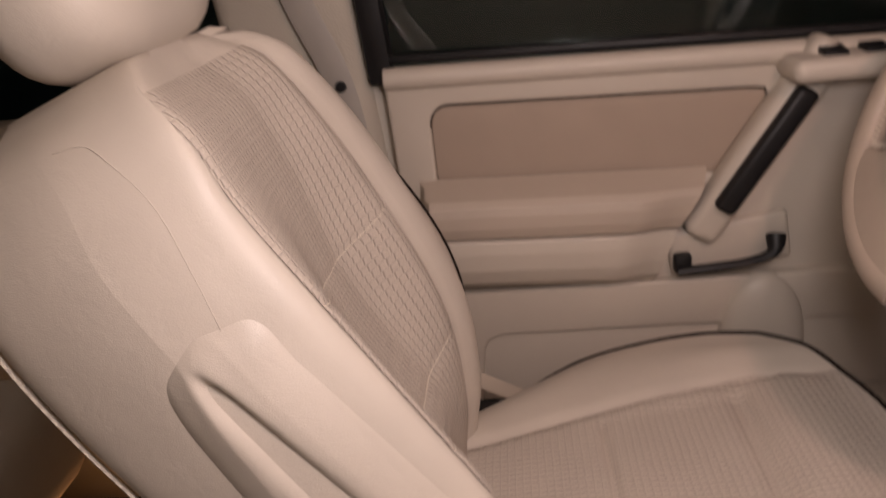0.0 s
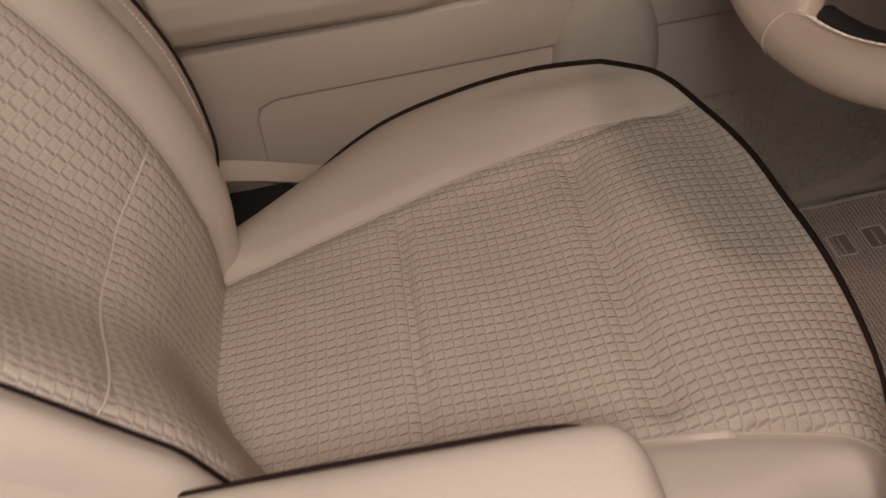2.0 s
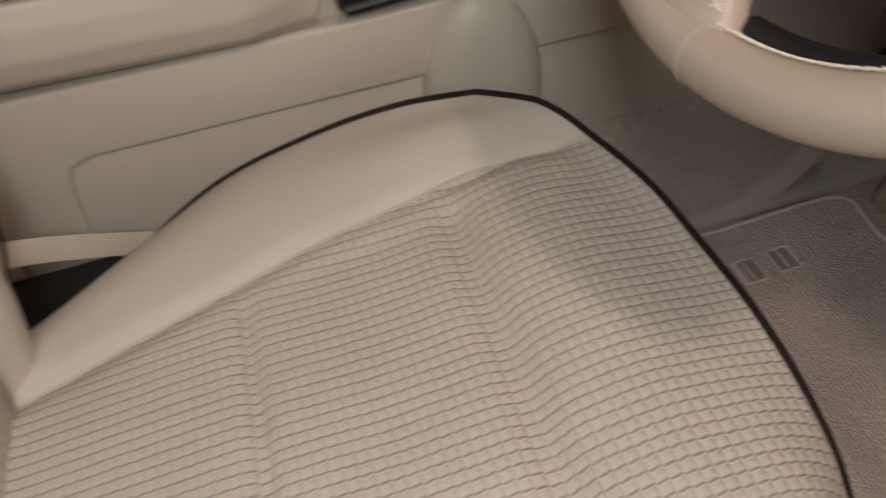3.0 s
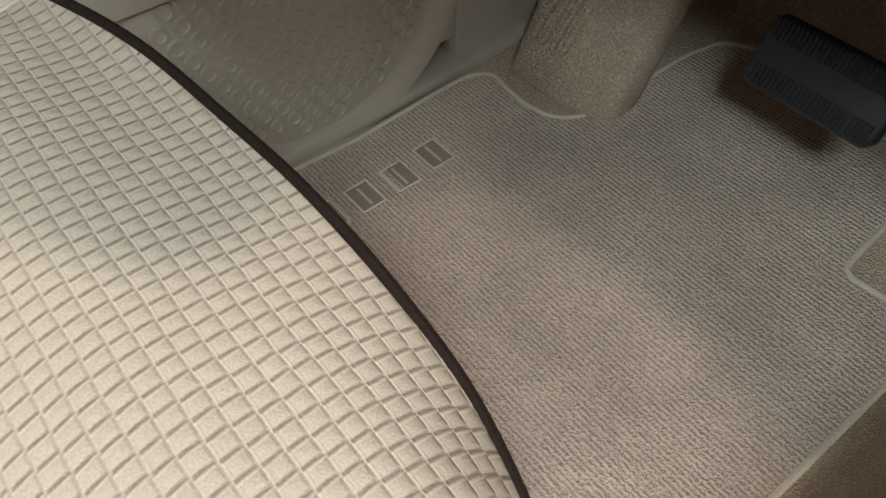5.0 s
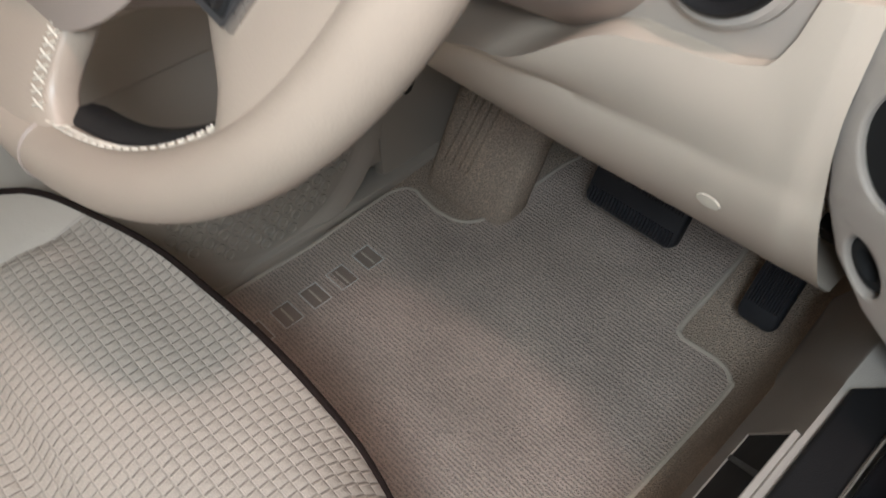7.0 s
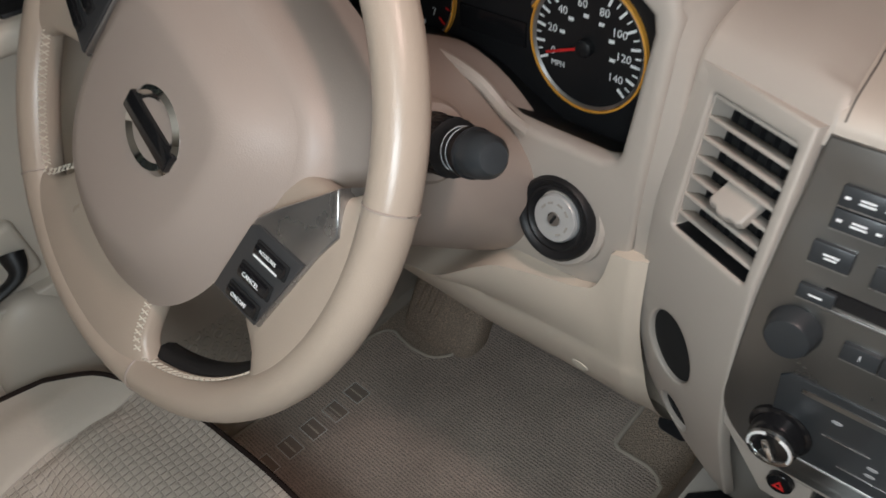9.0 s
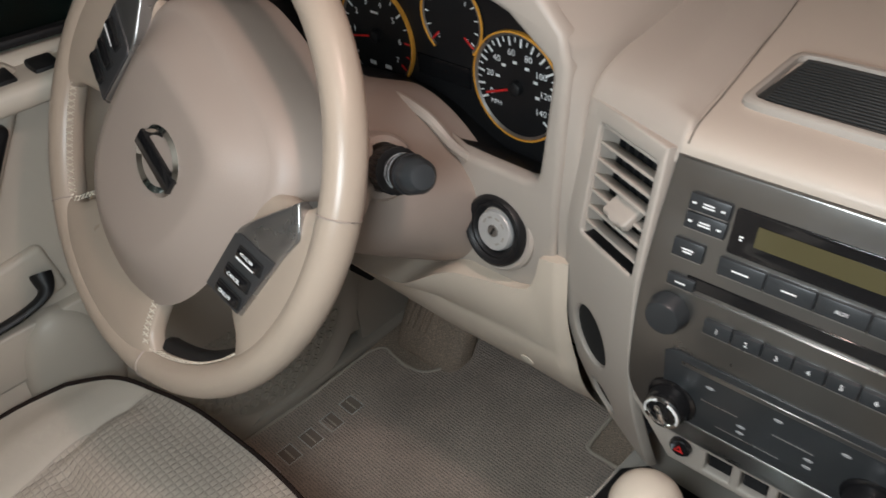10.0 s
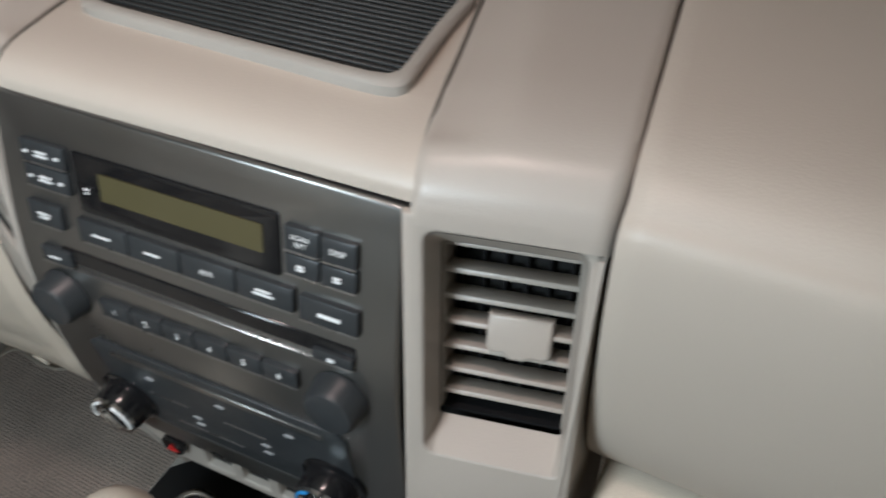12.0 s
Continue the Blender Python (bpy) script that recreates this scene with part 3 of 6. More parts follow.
        y, z = -0.445 + along.x * a + across.x * b, 0.694 + along.y * a + across.y * b
        e = min(u, 1 - u) * (hi - lo)
        h = 0.0125 * math.sqrt(min(e / 0.032, 1.0)) * smooth(-0.036, 0.015, a)
        gap = 0.004 + 0.17 * max(a, 0.0)
        h -= 0.0145 * smooth(-0.004, 0.035, a) * math.exp(-((b - 0.10 * max(a, 0)) / (0.0038 + gap * 0.30)) ** 2)
        h += 0.0006 * math.sin(b * 160 + a * 30) * smooth(0.05, 0.0, abs(a - 0.01))
        return (side_x(y, z) + h - 0.005, y, z)

    put("sleeve_fold", sheet(sleeve, 70, 80), LEATHER, "gathered leather fold beside the armrest", sharp=80)
    # curved seam over the fold, up the side of the bolster
    for pts in (((-0.534, 0.842), (-0.502, 0.844), (-0.462, 0.811), (-0.436, 0.755), (-0.418, 0.703)),):
        line = smooth_path([(0, y, z) for y, z in pts], 70)
        for p in line:
            p.x = side_x(p.y, p.z)
        put("seam", tube(line, 0.0005, 6), LEATHER)

    # lap belt, and a black box put in for the shade of the gap beside the backrest
    belt = tube(smooth_path([(-0.60, -0.345, 0.428), (-0.665, -0.300, 0.368), (-0.715, -0.250, 0.308), (-0.765, -0.200, 0.244)], 16), 0.011, 8, flat=0.14, up=(0.75, 0.1, 0.65))
    put("lap_belt", belt, CREAM, "cream plastic belt sleeve")
    put("gap_shade", box(0.15, 0.26, 0.22, 0.01, 2, pose(-0.655, -0.385, 0.178)), HOLE)
    return seat


build_driver_seat()


# ---------- driver's door ----------
DOOR_X = -0.79
ARM_VINYL = material("armrest_vinyl", (0.50, 0.425, 0.35), 0.5, 0, 0.3, 0.0012, 0.05, 0.1)
SPEAKER = material("speaker_plastic", (0.55, 0.50, 0.425), 0.55, 0, 0.4, 0.0012, 0.05, 0.1)


def build_door():
    door = thing("driver_door", (DOOR_X, -0.05, 0.05), "beige moulded door trim with cloth insert and black handle", "door")
    inv = door.matrix_world.inverted()

    def put(name, bm, mat, label="", parent=door, sharp=38.0):
        bmesh.ops.transform(bm, matrix=inv, verts=bm.verts)
        return part(name, bm, mat, parent, label, sharp)

    # panel in the plane x = DOOR_X: local x runs towards the front of the car, local y up
    wall = Matrix(((0, 0, 1, DOOR_X), (1, 0, 0, 0), (0, 1, 0, 0), (0, 0, 0, 1)))
    edge = [(-0.365, 0.06), (0.62, 0.06), (0.62, 0.750), (0.30, 0.763), (-0.380, 0.786), (-0.385, 0.765)]
    hole = [(-0.326, 0.60), (-0.326, 0.700)] + [(-0.300 - 0.026 * math.cos(radians(q)), 0.702 + 0.028 * math.sin(radians(q))) for q in range(0, 91, 15)]
    hole += [(0.112, 0.7155), (0.128, 0.713), (0.132, 0.702), (0.066, 0.60)]
    put("trim_panel", plate(edge, [hole], 0.05, 0.006, wall), DOOR_PLASTIC)
    put("cloth_insert", plate(hole, (), 0.01, 0.004, wall @ pose(0, 0, -0.006)), DOOR_CLOTH, "tan cloth panel")

    put("insert_seam", tube([(DOOR_X - 0.003, x, y) for x, y in hole[1:]], 0.0011, 6), PIPING)

    # belt rail under the window
    rail = smooth_path([(DOOR_X - 0.005, -0.383, 0.773), (DOOR_X - 0.005, 0.0, 0.762), (DOOR_X - 0.005, 0.62, 0.744)], 20)
    put("belt_rail", tube(rail, 0.016, 10), DOOR_PLASTIC)
    put("window_seal", box(0.02, 1.02, 0.011, 0.004, m=pose(DOOR_X - 0.016, 0.12, 0.782, -1.9)), BLACK, "black rubber window seal")

    # armrest ledge sloping towards the cabin, with a rounded skirt below its seam
    def swept(prof, y0, y1, lean, taper):
        def f(u, v):
            k = u * (len(prof) - 1)
            i = min(int(k), len(prof) - 2)
            n, z = mix(prof[i][0], prof[i + 1][0], k - i), mix(prof[i][1], prof[i + 1][1], k - i)
            y = mix(y0, y1, v) - (prof[0][1] - z) * lean * smooth(0.6, 1.0, v)
            out = smooth(0.0, 0.03, v) * mix(1.0, taper, smooth(0.75, 1.0, v))
            return (DOOR_X + n * out, y, z + 0.007 - 0.014 * v)
        return f

    ledge = [(-0.002, 0.617), (0.028, 0.606), (0.048, 0.599), (0.057, 0.590), (0.060, 0.578), (0.060, 0.560), (0.055, 0.545), (0.048, 0.541), (0.030, 0.533)]
    put("armrest", sheet(swept(ledge, -0.352, 0.054, 0.62, 0.72), 49, 50), ARM_VINYL, "tan padded armrest ledge")
    skirt = [(0.040, 0.541), (0.050, 0.537), (0.054, 0.518), (0.052, 0.492), (0.042, 0.468), (0.022, 0.453), (-0.002, 0.449)]
    put("armrest_skirt", sheet(swept(skirt, -0.345, 0.010, 0.36, 0.6), 31, 50), DOOR_PLASTIC, sharp=70)

    # slanted pull with black grip
    a, b = Vector((DOOR_X + 0.035, 0.067, 0.557)), Vector((DOOR_X + 0.03, 0.172, 0.716))
    way = (b - a)
    ang = math.degrees(math.atan2(way.z, way.y))
    m = Matrix.Translation((a + b) / 2) @ Euler((radians(ang), 0, 0)).to_matrix().to_4x4()
    put("pull_surround", box(0.05, way.length + 0.12, 0.054, 0.016, 4, m @ pose(-0.024, 0.005, 0)), DOOR_PLASTIC)
    put("pull_grip", box(0.03, way.length, 0.030, 0.008, 3, m @ pose(0.002, 0, 0)), BLACK, "black pull grip")

    # window switch pod
    put("switch_pod", box(0.09, 0.26, 0.03, 0.012, 3, pose(DOOR_X + 0.03, 0.27, 0.744)), DOOR_PLASTIC)
    for y in (0.195, 0.245, 0.295, 0.345):
        put("window_switch", box(0.034, 0.03, 0.010, 0.003, 2, pose(DOOR_X + 0.04, y, 0.761, 0, 8)), BLACK)

    # inside release
    put("release_recess", box(0.02, 0.17, 0.075, 0.009, 3, pose(DOOR_X + 0.004, 0.085, 0.492, 8)), DOOR_PLASTIC)
    lever = smooth_path([(DOOR_X + 0.016, 0.148, 0.506), (DOOR_X + 0.030, 0.141, 0.486), (DOOR_X + 0.034, 0.11, 0.475), (DOOR_X + 0.034, 0.06, 0.470), (DOOR_X + 0.030, 0.010, 0.465)], 30)
    put("release_lever", tube(lever, lambda k: 0.014 - 0.006 * smooth(0, 0.4, k), 10, flat=0.8), BLACK, "black door release lever")
    put("lever_base", box(0.02, 0.025, 0.03, 0.005, 2, pose(DOOR_X + 0.018, 0.018, 0.473)), BLACK)

    # lip over a long map pocket with a bottle bulge at its front end
    rim = [(-0.365, 0.065), (-0.296, 0.065), (-0.292, 0.25), (-0.280, 0.345), (-0.272, 0.362), (-0.252, 0.370), (0.615, 0.366), (0.615, 0.444), (-0.365, 0.446)]
    put("pocket_lip", plate(rim, (), 0.030, 0.006, wall @ pose(0, 0, 0.020)), DOOR_PLASTIC)
    put("pocket_face", plate([(-0.30, 0.25), (0.615, 0.247), (0.615, 0.380), (-0.30, 0.380)], (), 0.02, 0.004, wall @ pose(0, 0, 0.014)), DOOR_PLASTIC)

    def bulge(u, v):
        a = math.pi * (u - 0.5)
        b = math.pi * v
        return (DOOR_X + 0.006 + 0.040 * (math.cos(a) * math.sin(b)) ** 0.7, 0.134 + 0.064 * math.sin(a) * math.sin(b), 0.335 + 0.115 * math.cos(b))

    put("bottle_bulge", sheet(bulge, 24, 24), DOOR_PLASTIC)

    # speaker in the lower front corner, with ring bumps in rows
    sy, sz, sr = 0.42, 0.20, 0.168
    put("speaker_ring", lathe([(sr + 0.045, -0.004), (sr + 0.038, 0.011), (sr + 0.022, 0.012), (sr + 0.012, 0.006), (sr, 0.004)], 48, wall @ pose(sy, sz, 0.001)), DOOR_PLASTIC)
    grille = put("speaker_grille", lathe([(sr + 0.002, 0.004), (0.1, 0.006), (0.0, 0.007)], 48, wall @ pose(sy, sz, 0.001)), SPEAKER, "textured speaker grille")
    ring = lathe([(0.0095, 0.0), (0.0085, 0.003), (0.0065, 0.003), (0.0055, 0.0008), (0.0, 0.0008)], 14)
    me = bpy.data.meshes.new("bump")
    finish(ring)
    ring.to_mesh(me)
    ring.free()
    me.materials.append(SPEAKER)
    for i in range(-8, 9):
        for j in range(-9, 3):
            y, z = i * 0.022 + (j % 2) * 0.011, j * 0.019
            if math.hypot(y, z) < sr - 0.014:
                ob = new("bump", me)
                ob.parent = grille
                ob.matrix_basis = inv @ (wall @ pose(sy + y, sz + z, 0.0065))

    # window: frame and glass
    frame_bar = box(0.04, 0.036, 0.64, 0.008, m=pose(DOOR_X - 0.022, -0.404, 1.085, 3))
    put("window_frame", frame_bar, BLACK, "black window frame")
    put("window_frame", box(0.05, 1.1, 0.05, 0.01, m=pose(DOOR_X - 0.02, 0.1, 1.385)), BLACK)
    put("door_edge", box(0.03, 0.06, 0.71, 0.006, 2, pose(DOOR_X - 0.045, -0.405, 0.415)), DOOR_PLASTIC)
    pane = put("pane", box(0.005, 1.03, 0.62, m=pose(DOOR_X - 0.03, 0.11, 1.07)), GLASS)
    pane.visible_shadow = False
    return door


build_door()


def build_pillar():
    pillar = thing("door_pillar", (-0.82, -0.5, 0.0), "pale grey central pillar trim behind the door", "pillar", kind="structure")
    part("pillar_trim", box(0.10, 0.20, 1.4, 0.03, 3, pose(-0.03, 0.0, 0.72, 4)), HEADLINER, pillar)
    # belt webbing slanting down the pillar, and a dark bolt beside it
    bm = tube(smooth_path([(0.030, -0.06, 1.15), (0.032, 0.012, 0.90), (0.034, 0.058, 0.76), (0.034, 0.075, 0.55)], 20), 0.020, 8, flat=0.12, up=(1, 0, 0))
    part("belt_webbing", bm, GREY, pillar, "grey seat belt webbing")
    part("bolt", lathe([(0.008, 0.0), (0.007, 0.004), (0.0, 0.005)], 18, pose(0.040, 0.058, 0.772, 0, 90, 0)), BLACK, pillar, "dark trim bolt")


build_pillar()


# ---------- dashboard ----------
TOWER_DOWN = Vector((0, -0.170, -0.985)).normalized()
TOWER_OUT = Vector((1, 0, 0)).cross(TOWER_DOWN).normalized()
if TOWER_OUT.y > 0:
    TOWER_OUT = -TOWER_OUT
TOWER_TOP = Vector((0.0535, 0.442, 0.793))


def frame_of(origin, right, up_hint):
    r = Vector(right).normalized()
    n = r.cross(Vector(up_hint)).normalized()
    u = n.cross(r).normalized()
    m = Matrix((r, u, n)).transposed().to_4x4()
    m.translation = origin
    return m


TOWER = frame_of(TOWER_TOP, (1, 0, 0), -TOWER_DOWN)


def dash_profile(x, s):
    """Upper dash, s from the front lip back to the windscreen."""
    pts = [(0.470, 0.632), (0.452, 0.67), (0.446, 0.74), (0.4475, 0.795), (0.456, 0.809), (0.470, 0.819), (0.496, 0.825), (0.56, 0.830), (0.75, 0.846), (1.05, 0.874)]
    k = s * (len(pts) - 1)
    i = min(int(k), len(pts) - 2)
    a, b, c, d = (Vector(pts[min(max(i + o, 0), len(pts) - 1)]) for o in (-1, 0, 1, 2))
    t = k - i
    return 0.5 * ((2 * b) + (c - a) * t + (2 * a - 5 * b + 4 * c - d) * t * t + (3 * b - a - 3 * c + d) * t ** 3)


def seam_left(y):
    return -0.056 - 0.155 * (y - 0.44)


def seam_right(y):
    return 0.1765 - 0.24 * max(0.0, y - 0.445) + 0.20 * max(0.0, y - 0.60)


def seam_passenger(y):
    return 0.2572 - 0.125 * max(0.0, y - 0.46)


def build_dash():
    dash = thing("dashboard", (0.05, 0.6, 0.6), "two-tone beige moulded truck dashboard", "dashboard")
    inv = dash.matrix_world.inverted()

    def put(name, bm, mat, label="", parent=dash, sharp=38.0):
        bmesh.ops.transform(bm, matrix=inv, verts=bm.verts)
        return part(name, bm, mat, parent, label, sharp)

    # passenger side panel
    def passenger(u, v):
        q = dash_profile(0, v)
        left = seam_passenger(q[0]) + 0.0006
        x = mix(left, 0.96, u)
        k = (1 - min((x - left) / 0.004, 1.0)) ** 2
        return (x, q[0] + 0.002 * k, q[1] - 0.002 * k)

    put("passenger_panel", sheet(passenger, 130, 60), DASH_TOP, "smooth rounded passenger panel")
    put("glovebox", box(0.68, 0.05, 0.24, 0.012, 3, pose(0.605, 0.478, 0.508, 5)), CREAM, "cream glovebox lid")
    put("dash_core", box(1.74, 0.5, 0.3, 0.02, 2, pose(0.06, 0.83, 0.63)), SEAM_GREY)

    # tower top: the centre panel between two rounded shoulders that run back over the vents
    def spline(pts, v):
        k = v * (len(pts) - 1)
        i = min(int(k), len(pts) - 2)
        a, b, c, d = (Vector(pts[min(max(i + o, 0), len(pts) - 1)]) for o in (-1, 0, 1, 2))
        t = k - i
        return 0.5 * ((2 * b) + (c - a) * t + (2 * a - 5 * b + 4 * c - d) * t * t + (3 * b - a - 3 * c + d) * t ** 3)

    centre = [(0.4425, 0.7935), (0.4440, 0.8000), (0.450, 0.8065), (0.462, 0.8115), (0.480, 0.8150), (0.50, 0.8165), (0.60, 0.8215), (0.75, 0.835), (1.05, 0.872)]

    def tower_top(u, v):
        q = spline(centre, v)
        x0, x1 = seam_left(q.x) - 0.004, seam_right(q.x) + 0.004
        turn = (1 - u) * smooth(0.49, 0.44, q.x)
        return (mix(x0, x1, u), q.x - 0.0115 * turn, q.y + 0.004 * turn)

    put("tower_top", sheet(tower_top, 24, 60), DASH_TOP)

    def shoulder(left, right, back0, back1, flat):
        """A rounded shoulder over a vent: from the vent's head up and back to the windscreen."""
        pts = [(0.4405, 0.790), (0.4425, 0.799), (0.448, 0.809), (0.461, 0.8195), (0.49, 0.826), (0.56, 0.831), (0.75, 0.847), (1.05, 0.875)]

        def f(u, v):
            q = spline(pts, v)
            x0, x1 = left(q.x), right(q.x)
            k = min(max((u - 0.06) / 0.88, 0.0), 1.0)
            e = min(k, 1 - k) * (x1 - x0)
            inner = (k if flat > 0 else 1 - k) * (x1 - x0)
            level = table(q.x, centre[2:]) + 0.002
            low = max(0.0, q.y - level) * (1 - smooth(0.0, 0.040, inner)) * smooth(0.444, 0.480, q.x)
            fall = low + 0.0030 * (1 - min(e / 0.006, 1.0)) ** 2
            wall = 0.012 * (min(u, 1 - u) < 0.001) + 0.003 * (0.001 < min(u, 1 - u) < 0.055)
            back = mix(back0, back1, k) * smooth(0.62, 0.46, q.x)
            return (mix(x0, x1, k), q.x + back + (fall - low + wall) * smooth(0.50, 0.45, q.x), q.y - fall - wall * smooth(0.44, 0.47, q.x))
        put("tower_shoulder", sheet(f, 40, 60), DASH_PLASTIC)

    shoulder(seam_right, seam_passenger, -0.0075, 0.0085, 1)
    shoulder(lambda y: -0.160 - 0.10 * max(0.0, y - 0.47), seam_left, 0.0165, -0.0125, -1)

    for seam, side in ((seam_right, 1), (seam_left, -1)):
        ys = [0.4445 + 0.62 * (k / 40) ** 1.5 for k in range(41)]
        run = [(seam(y), y - (0.0 if side > 0 else 0.0115 * smooth(0.49, 0.44, y)), table(y, [(0.4425, 0.7945), *centre[1:]]) + 0.0012 + (0.0 if side > 0 else 0.004 * smooth(0.49, 0.44, y))) for y in ys]
        put("tower_seam", tube(run, 0.0011 if side > 0 else 0.0006, 6), SEAM_GREY)

    # storage tray on top: bevelled frame round a ribbed rubber mat
    well = [(-0.040, 0.490), (0.147, 0.4845), (0.1505, 0.488), (0.1405, 0.569), (-0.038, 0.571), (-0.0425, 0.493)]

    def tray(u, v):
        """Round the frame by u; v climbs its outer side, crosses the bevelled top and drops to the mat."""
        inset, lift = [(0.0, -0.007), (0.0, 0.0003), (0.0012, 0.0018), (0.0045, 0.0026), (0.0066, 0.0022), (0.0072, -0.002)][round(v * 5)]
        hx, hy = (0.2115 - 0.020) / 2 + 0.0055 - inset, 0.0475 - inset
        a = 2 * math.pi * u
        c, s = math.cos(a), math.sin(a)
        r = (abs(c) ** 14 + abs(s) ** 14) ** (-1 / 14)
        y = 0.5275 + hy * s * r
        x = 0.0515 + hx * c * r - 0.13 * max(0.0, c) * (y - 0.48) * 0.8
        return (x, y - 0.028 * (x - 0.05), 0.8225 + 0.0384 * (y - 0.56) + lift)
    put("tray_frame", sheet(tray, 96, 6, wrap=True), GREY, "grey frame round the dash-top tray")
    pad = thing("tray_mat", (0.055, 0.56, 0.8175), "black ribbed rubber mat in the dash-top tray", "mat")
    part("mat_base", plate([(x - 0.055, y - 0.56) for x, y in well], (), 0.004, 0.0005, pose(0, 0, 0.0045, 2.2)), PAD, pad)
    for k in range(17):
        y = -0.0690 + k * 0.0045
        part("rib", box(0.186 - 0.0006 * k, 0.0019, 0.002, 0.0006, 1, pose(0.0025 - 0.0003 * k, y, 0.0052 + 0.038 * y, 2.2)), PAD, pad)

    # surround of the instruments: opening in a plate facing the driver
    face = Matrix(((1, 0, 0, 0), (0, 0, -1, 0.441), (0, 1, 0, 0), (0, 0, 0, 1)))
    opening = [(-0.600, 0.760), (-0.575, 0.744), (-0.50, 0.745), (-0.44, 0.748), (-0.40, 0.746), (-0.36, 0.739), (-0.325, 0.726), (-0.297, 0.714), (-0.27, 0.713), (-0.212, 0.7125), (-0.200, 0.716), (-0.196, 0.724), (-0.182, 0.818), (-0.184, 0.829), (-0.226, 0.860), (-0.30, 0.885), (-0.50, 0.885), (-0.585, 0.86), (-0.606, 0.80)]
    outer = [(-0.70, 0.61), (-0.35, 0.565), (-0.225, 0.585), (-0.182, 0.60), (-0.176, 0.70), (-0.165, 0.828), (-0.172, 0.855), (-0.22, 0.905), (-0.32, 0.925), (-0.52, 0.925), (-0.62, 0.90), (-0.70, 0.84)]
    put("cluster_surround", plate(outer, [opening], 0.02, 0.006, face), DASH_PLASTIC)
    def tunnel(u, v):
        n = len(opening)
        k = u * n
        i = int(k + 1e-6) % n
        a, b = Vector(opening[i]), Vector(opening[(i + 1) % n])
        q = a.lerp(b, k - int(k + 1e-6))
        c = Vector((-0.395, 0.79))
        q = q.lerp(c, 0.02 * v)
        q.y -= 0.055 * v * smooth(0.80, 0.72, q.y)
        return (q.x, mix(0.452, 0.56, v), q.y)
    put("cluster_tunnel", sheet(tunnel, 8 * len(opening), 4, wrap=True), BLACK, sharp=20)
    lip = smooth_path([(-0.47, 0.437, 0.742), (-0.422, 0.437, 0.749), (-0.37, 0.436, 0.7525), (-0.324, 0.435, 0.7435), (-0.296, 0.438, 0.721), (-0.280, 0.449, 0.703)], 40)
    put("cluster_lip", tube(lip, 0.0055, 8), DASH_PLASTIC)
    # strip between the instruments and the tower
    near = smooth_path([(-0.178, 0.447, 0.59), (-0.177, 0.447, 0.70), (-0.168, 0.447, 0.79), (-0.167, 0.447, 0.828), (-0.174, 0.447, 0.855), (-0.224, 0.447, 0.906)], 40)
    far = smooth_path([(-0.160, 0.440, 0.59), (-0.160, 0.448, 0.70), (-0.158, 0.462, 0.785), (-0.158, 0.50, 0.822), (-0.160, 0.56, 0.828), (-0.17, 0.75, 0.842)], 40)
    put("corner_strip", sheet(lambda u, v: near[round(v * 39)].lerp(far[round(v * 39)], u) + Vector((0.004, 0, 0.004)) * math.sin(math.pi * u), 8, 40), DASH_PLASTIC)
    hood = smooth_path([(-0.19, 0.50, 0.84), (-0.23, 0.47, 0.905), (-0.33, 0.46, 0.935), (-0.45, 0.46, 0.938), (-0.58, 0.47, 0.915), (-0.66, 0.50, 0.86)], 30)
    put("cluster_hood", sheet(lambda u, v: hood[min(int(u * 29), 29)] + Vector((0, 0.6 * v, -0.05 * v)), 30, 10), DASH_TOP)
    put("dash_left_top", box(0.14, 0.5, 0.3, 0.03, 3, pose(-0.74, 0.73, 0.71)), DASH_TOP)

    # knee panel, cream, dipping under the steering column
    def knee(u, v):
        x = mix(-0.74, -0.1605 + 0.018 * smooth(0.30, 0.75, v), u)
        top = table(x, [(-0.74, 0.59), (-0.52, 0.560), (-0.42, 0.536), (-0.368, 0.546), (-0.28, 0.588), (-0.245, 0.589), (-0.222, 0.590), (-0.207, 0.594), (-0.198, 0.604), (-0.193, 0.620), (-0.189, 0.641), (-0.160, 0.644)])
        out = 0.038 * smooth(-0.19, -0.37, x)
        edge = 0.006 * smooth(-0.172, -0.1605, x)
        k = v * 6
        if k < 1:
            return (x, mix(0.475, 0.434 - out, k), top - 0.004 * (1 - k) ** 2)
        if k < 3:
            t = (k - 1) / 2
            return (x, mix(0.434 - out, 0.441 - 0.3 * out, t) + edge - 0.004 * math.sin(math.pi * t), mix(top, 0.520, t))
        if k < 5.8:
            t = (k - 3) / 2.8
            return (x, mix(0.441 - 0.3 * out, 0.535, t ** 1.9) + edge * (1 - t), mix(0.520, 0.380, t))
        t = (k - 5.8) / 0.2
        return (x, 0.535 + 0.04 * t, 0.380 + 0.006 * t)

    put("knee_panel", sheet(knee, 120, 55), CREAM, "cream knee panel under the steering column")
    put("panel_badge", lathe([(0.0076, 0), (0.0070, 0.0010), (0.0, 0.0015)], 24, frame_of((-0.217, 0.4466, 0.482), (1, 0, 0), (0, -0.22, 0.97)) @ Matrix.Diagonal((1.2, 0.8, 1, 1))), STITCH, "small pale oval cap")

    # left face of the tower, turned to the driver: vent above, two black ovals below
    side = frame_of((-0.061, 0.4225, 0.802), (0.086, -0.033, 0), -TOWER_DOWN)
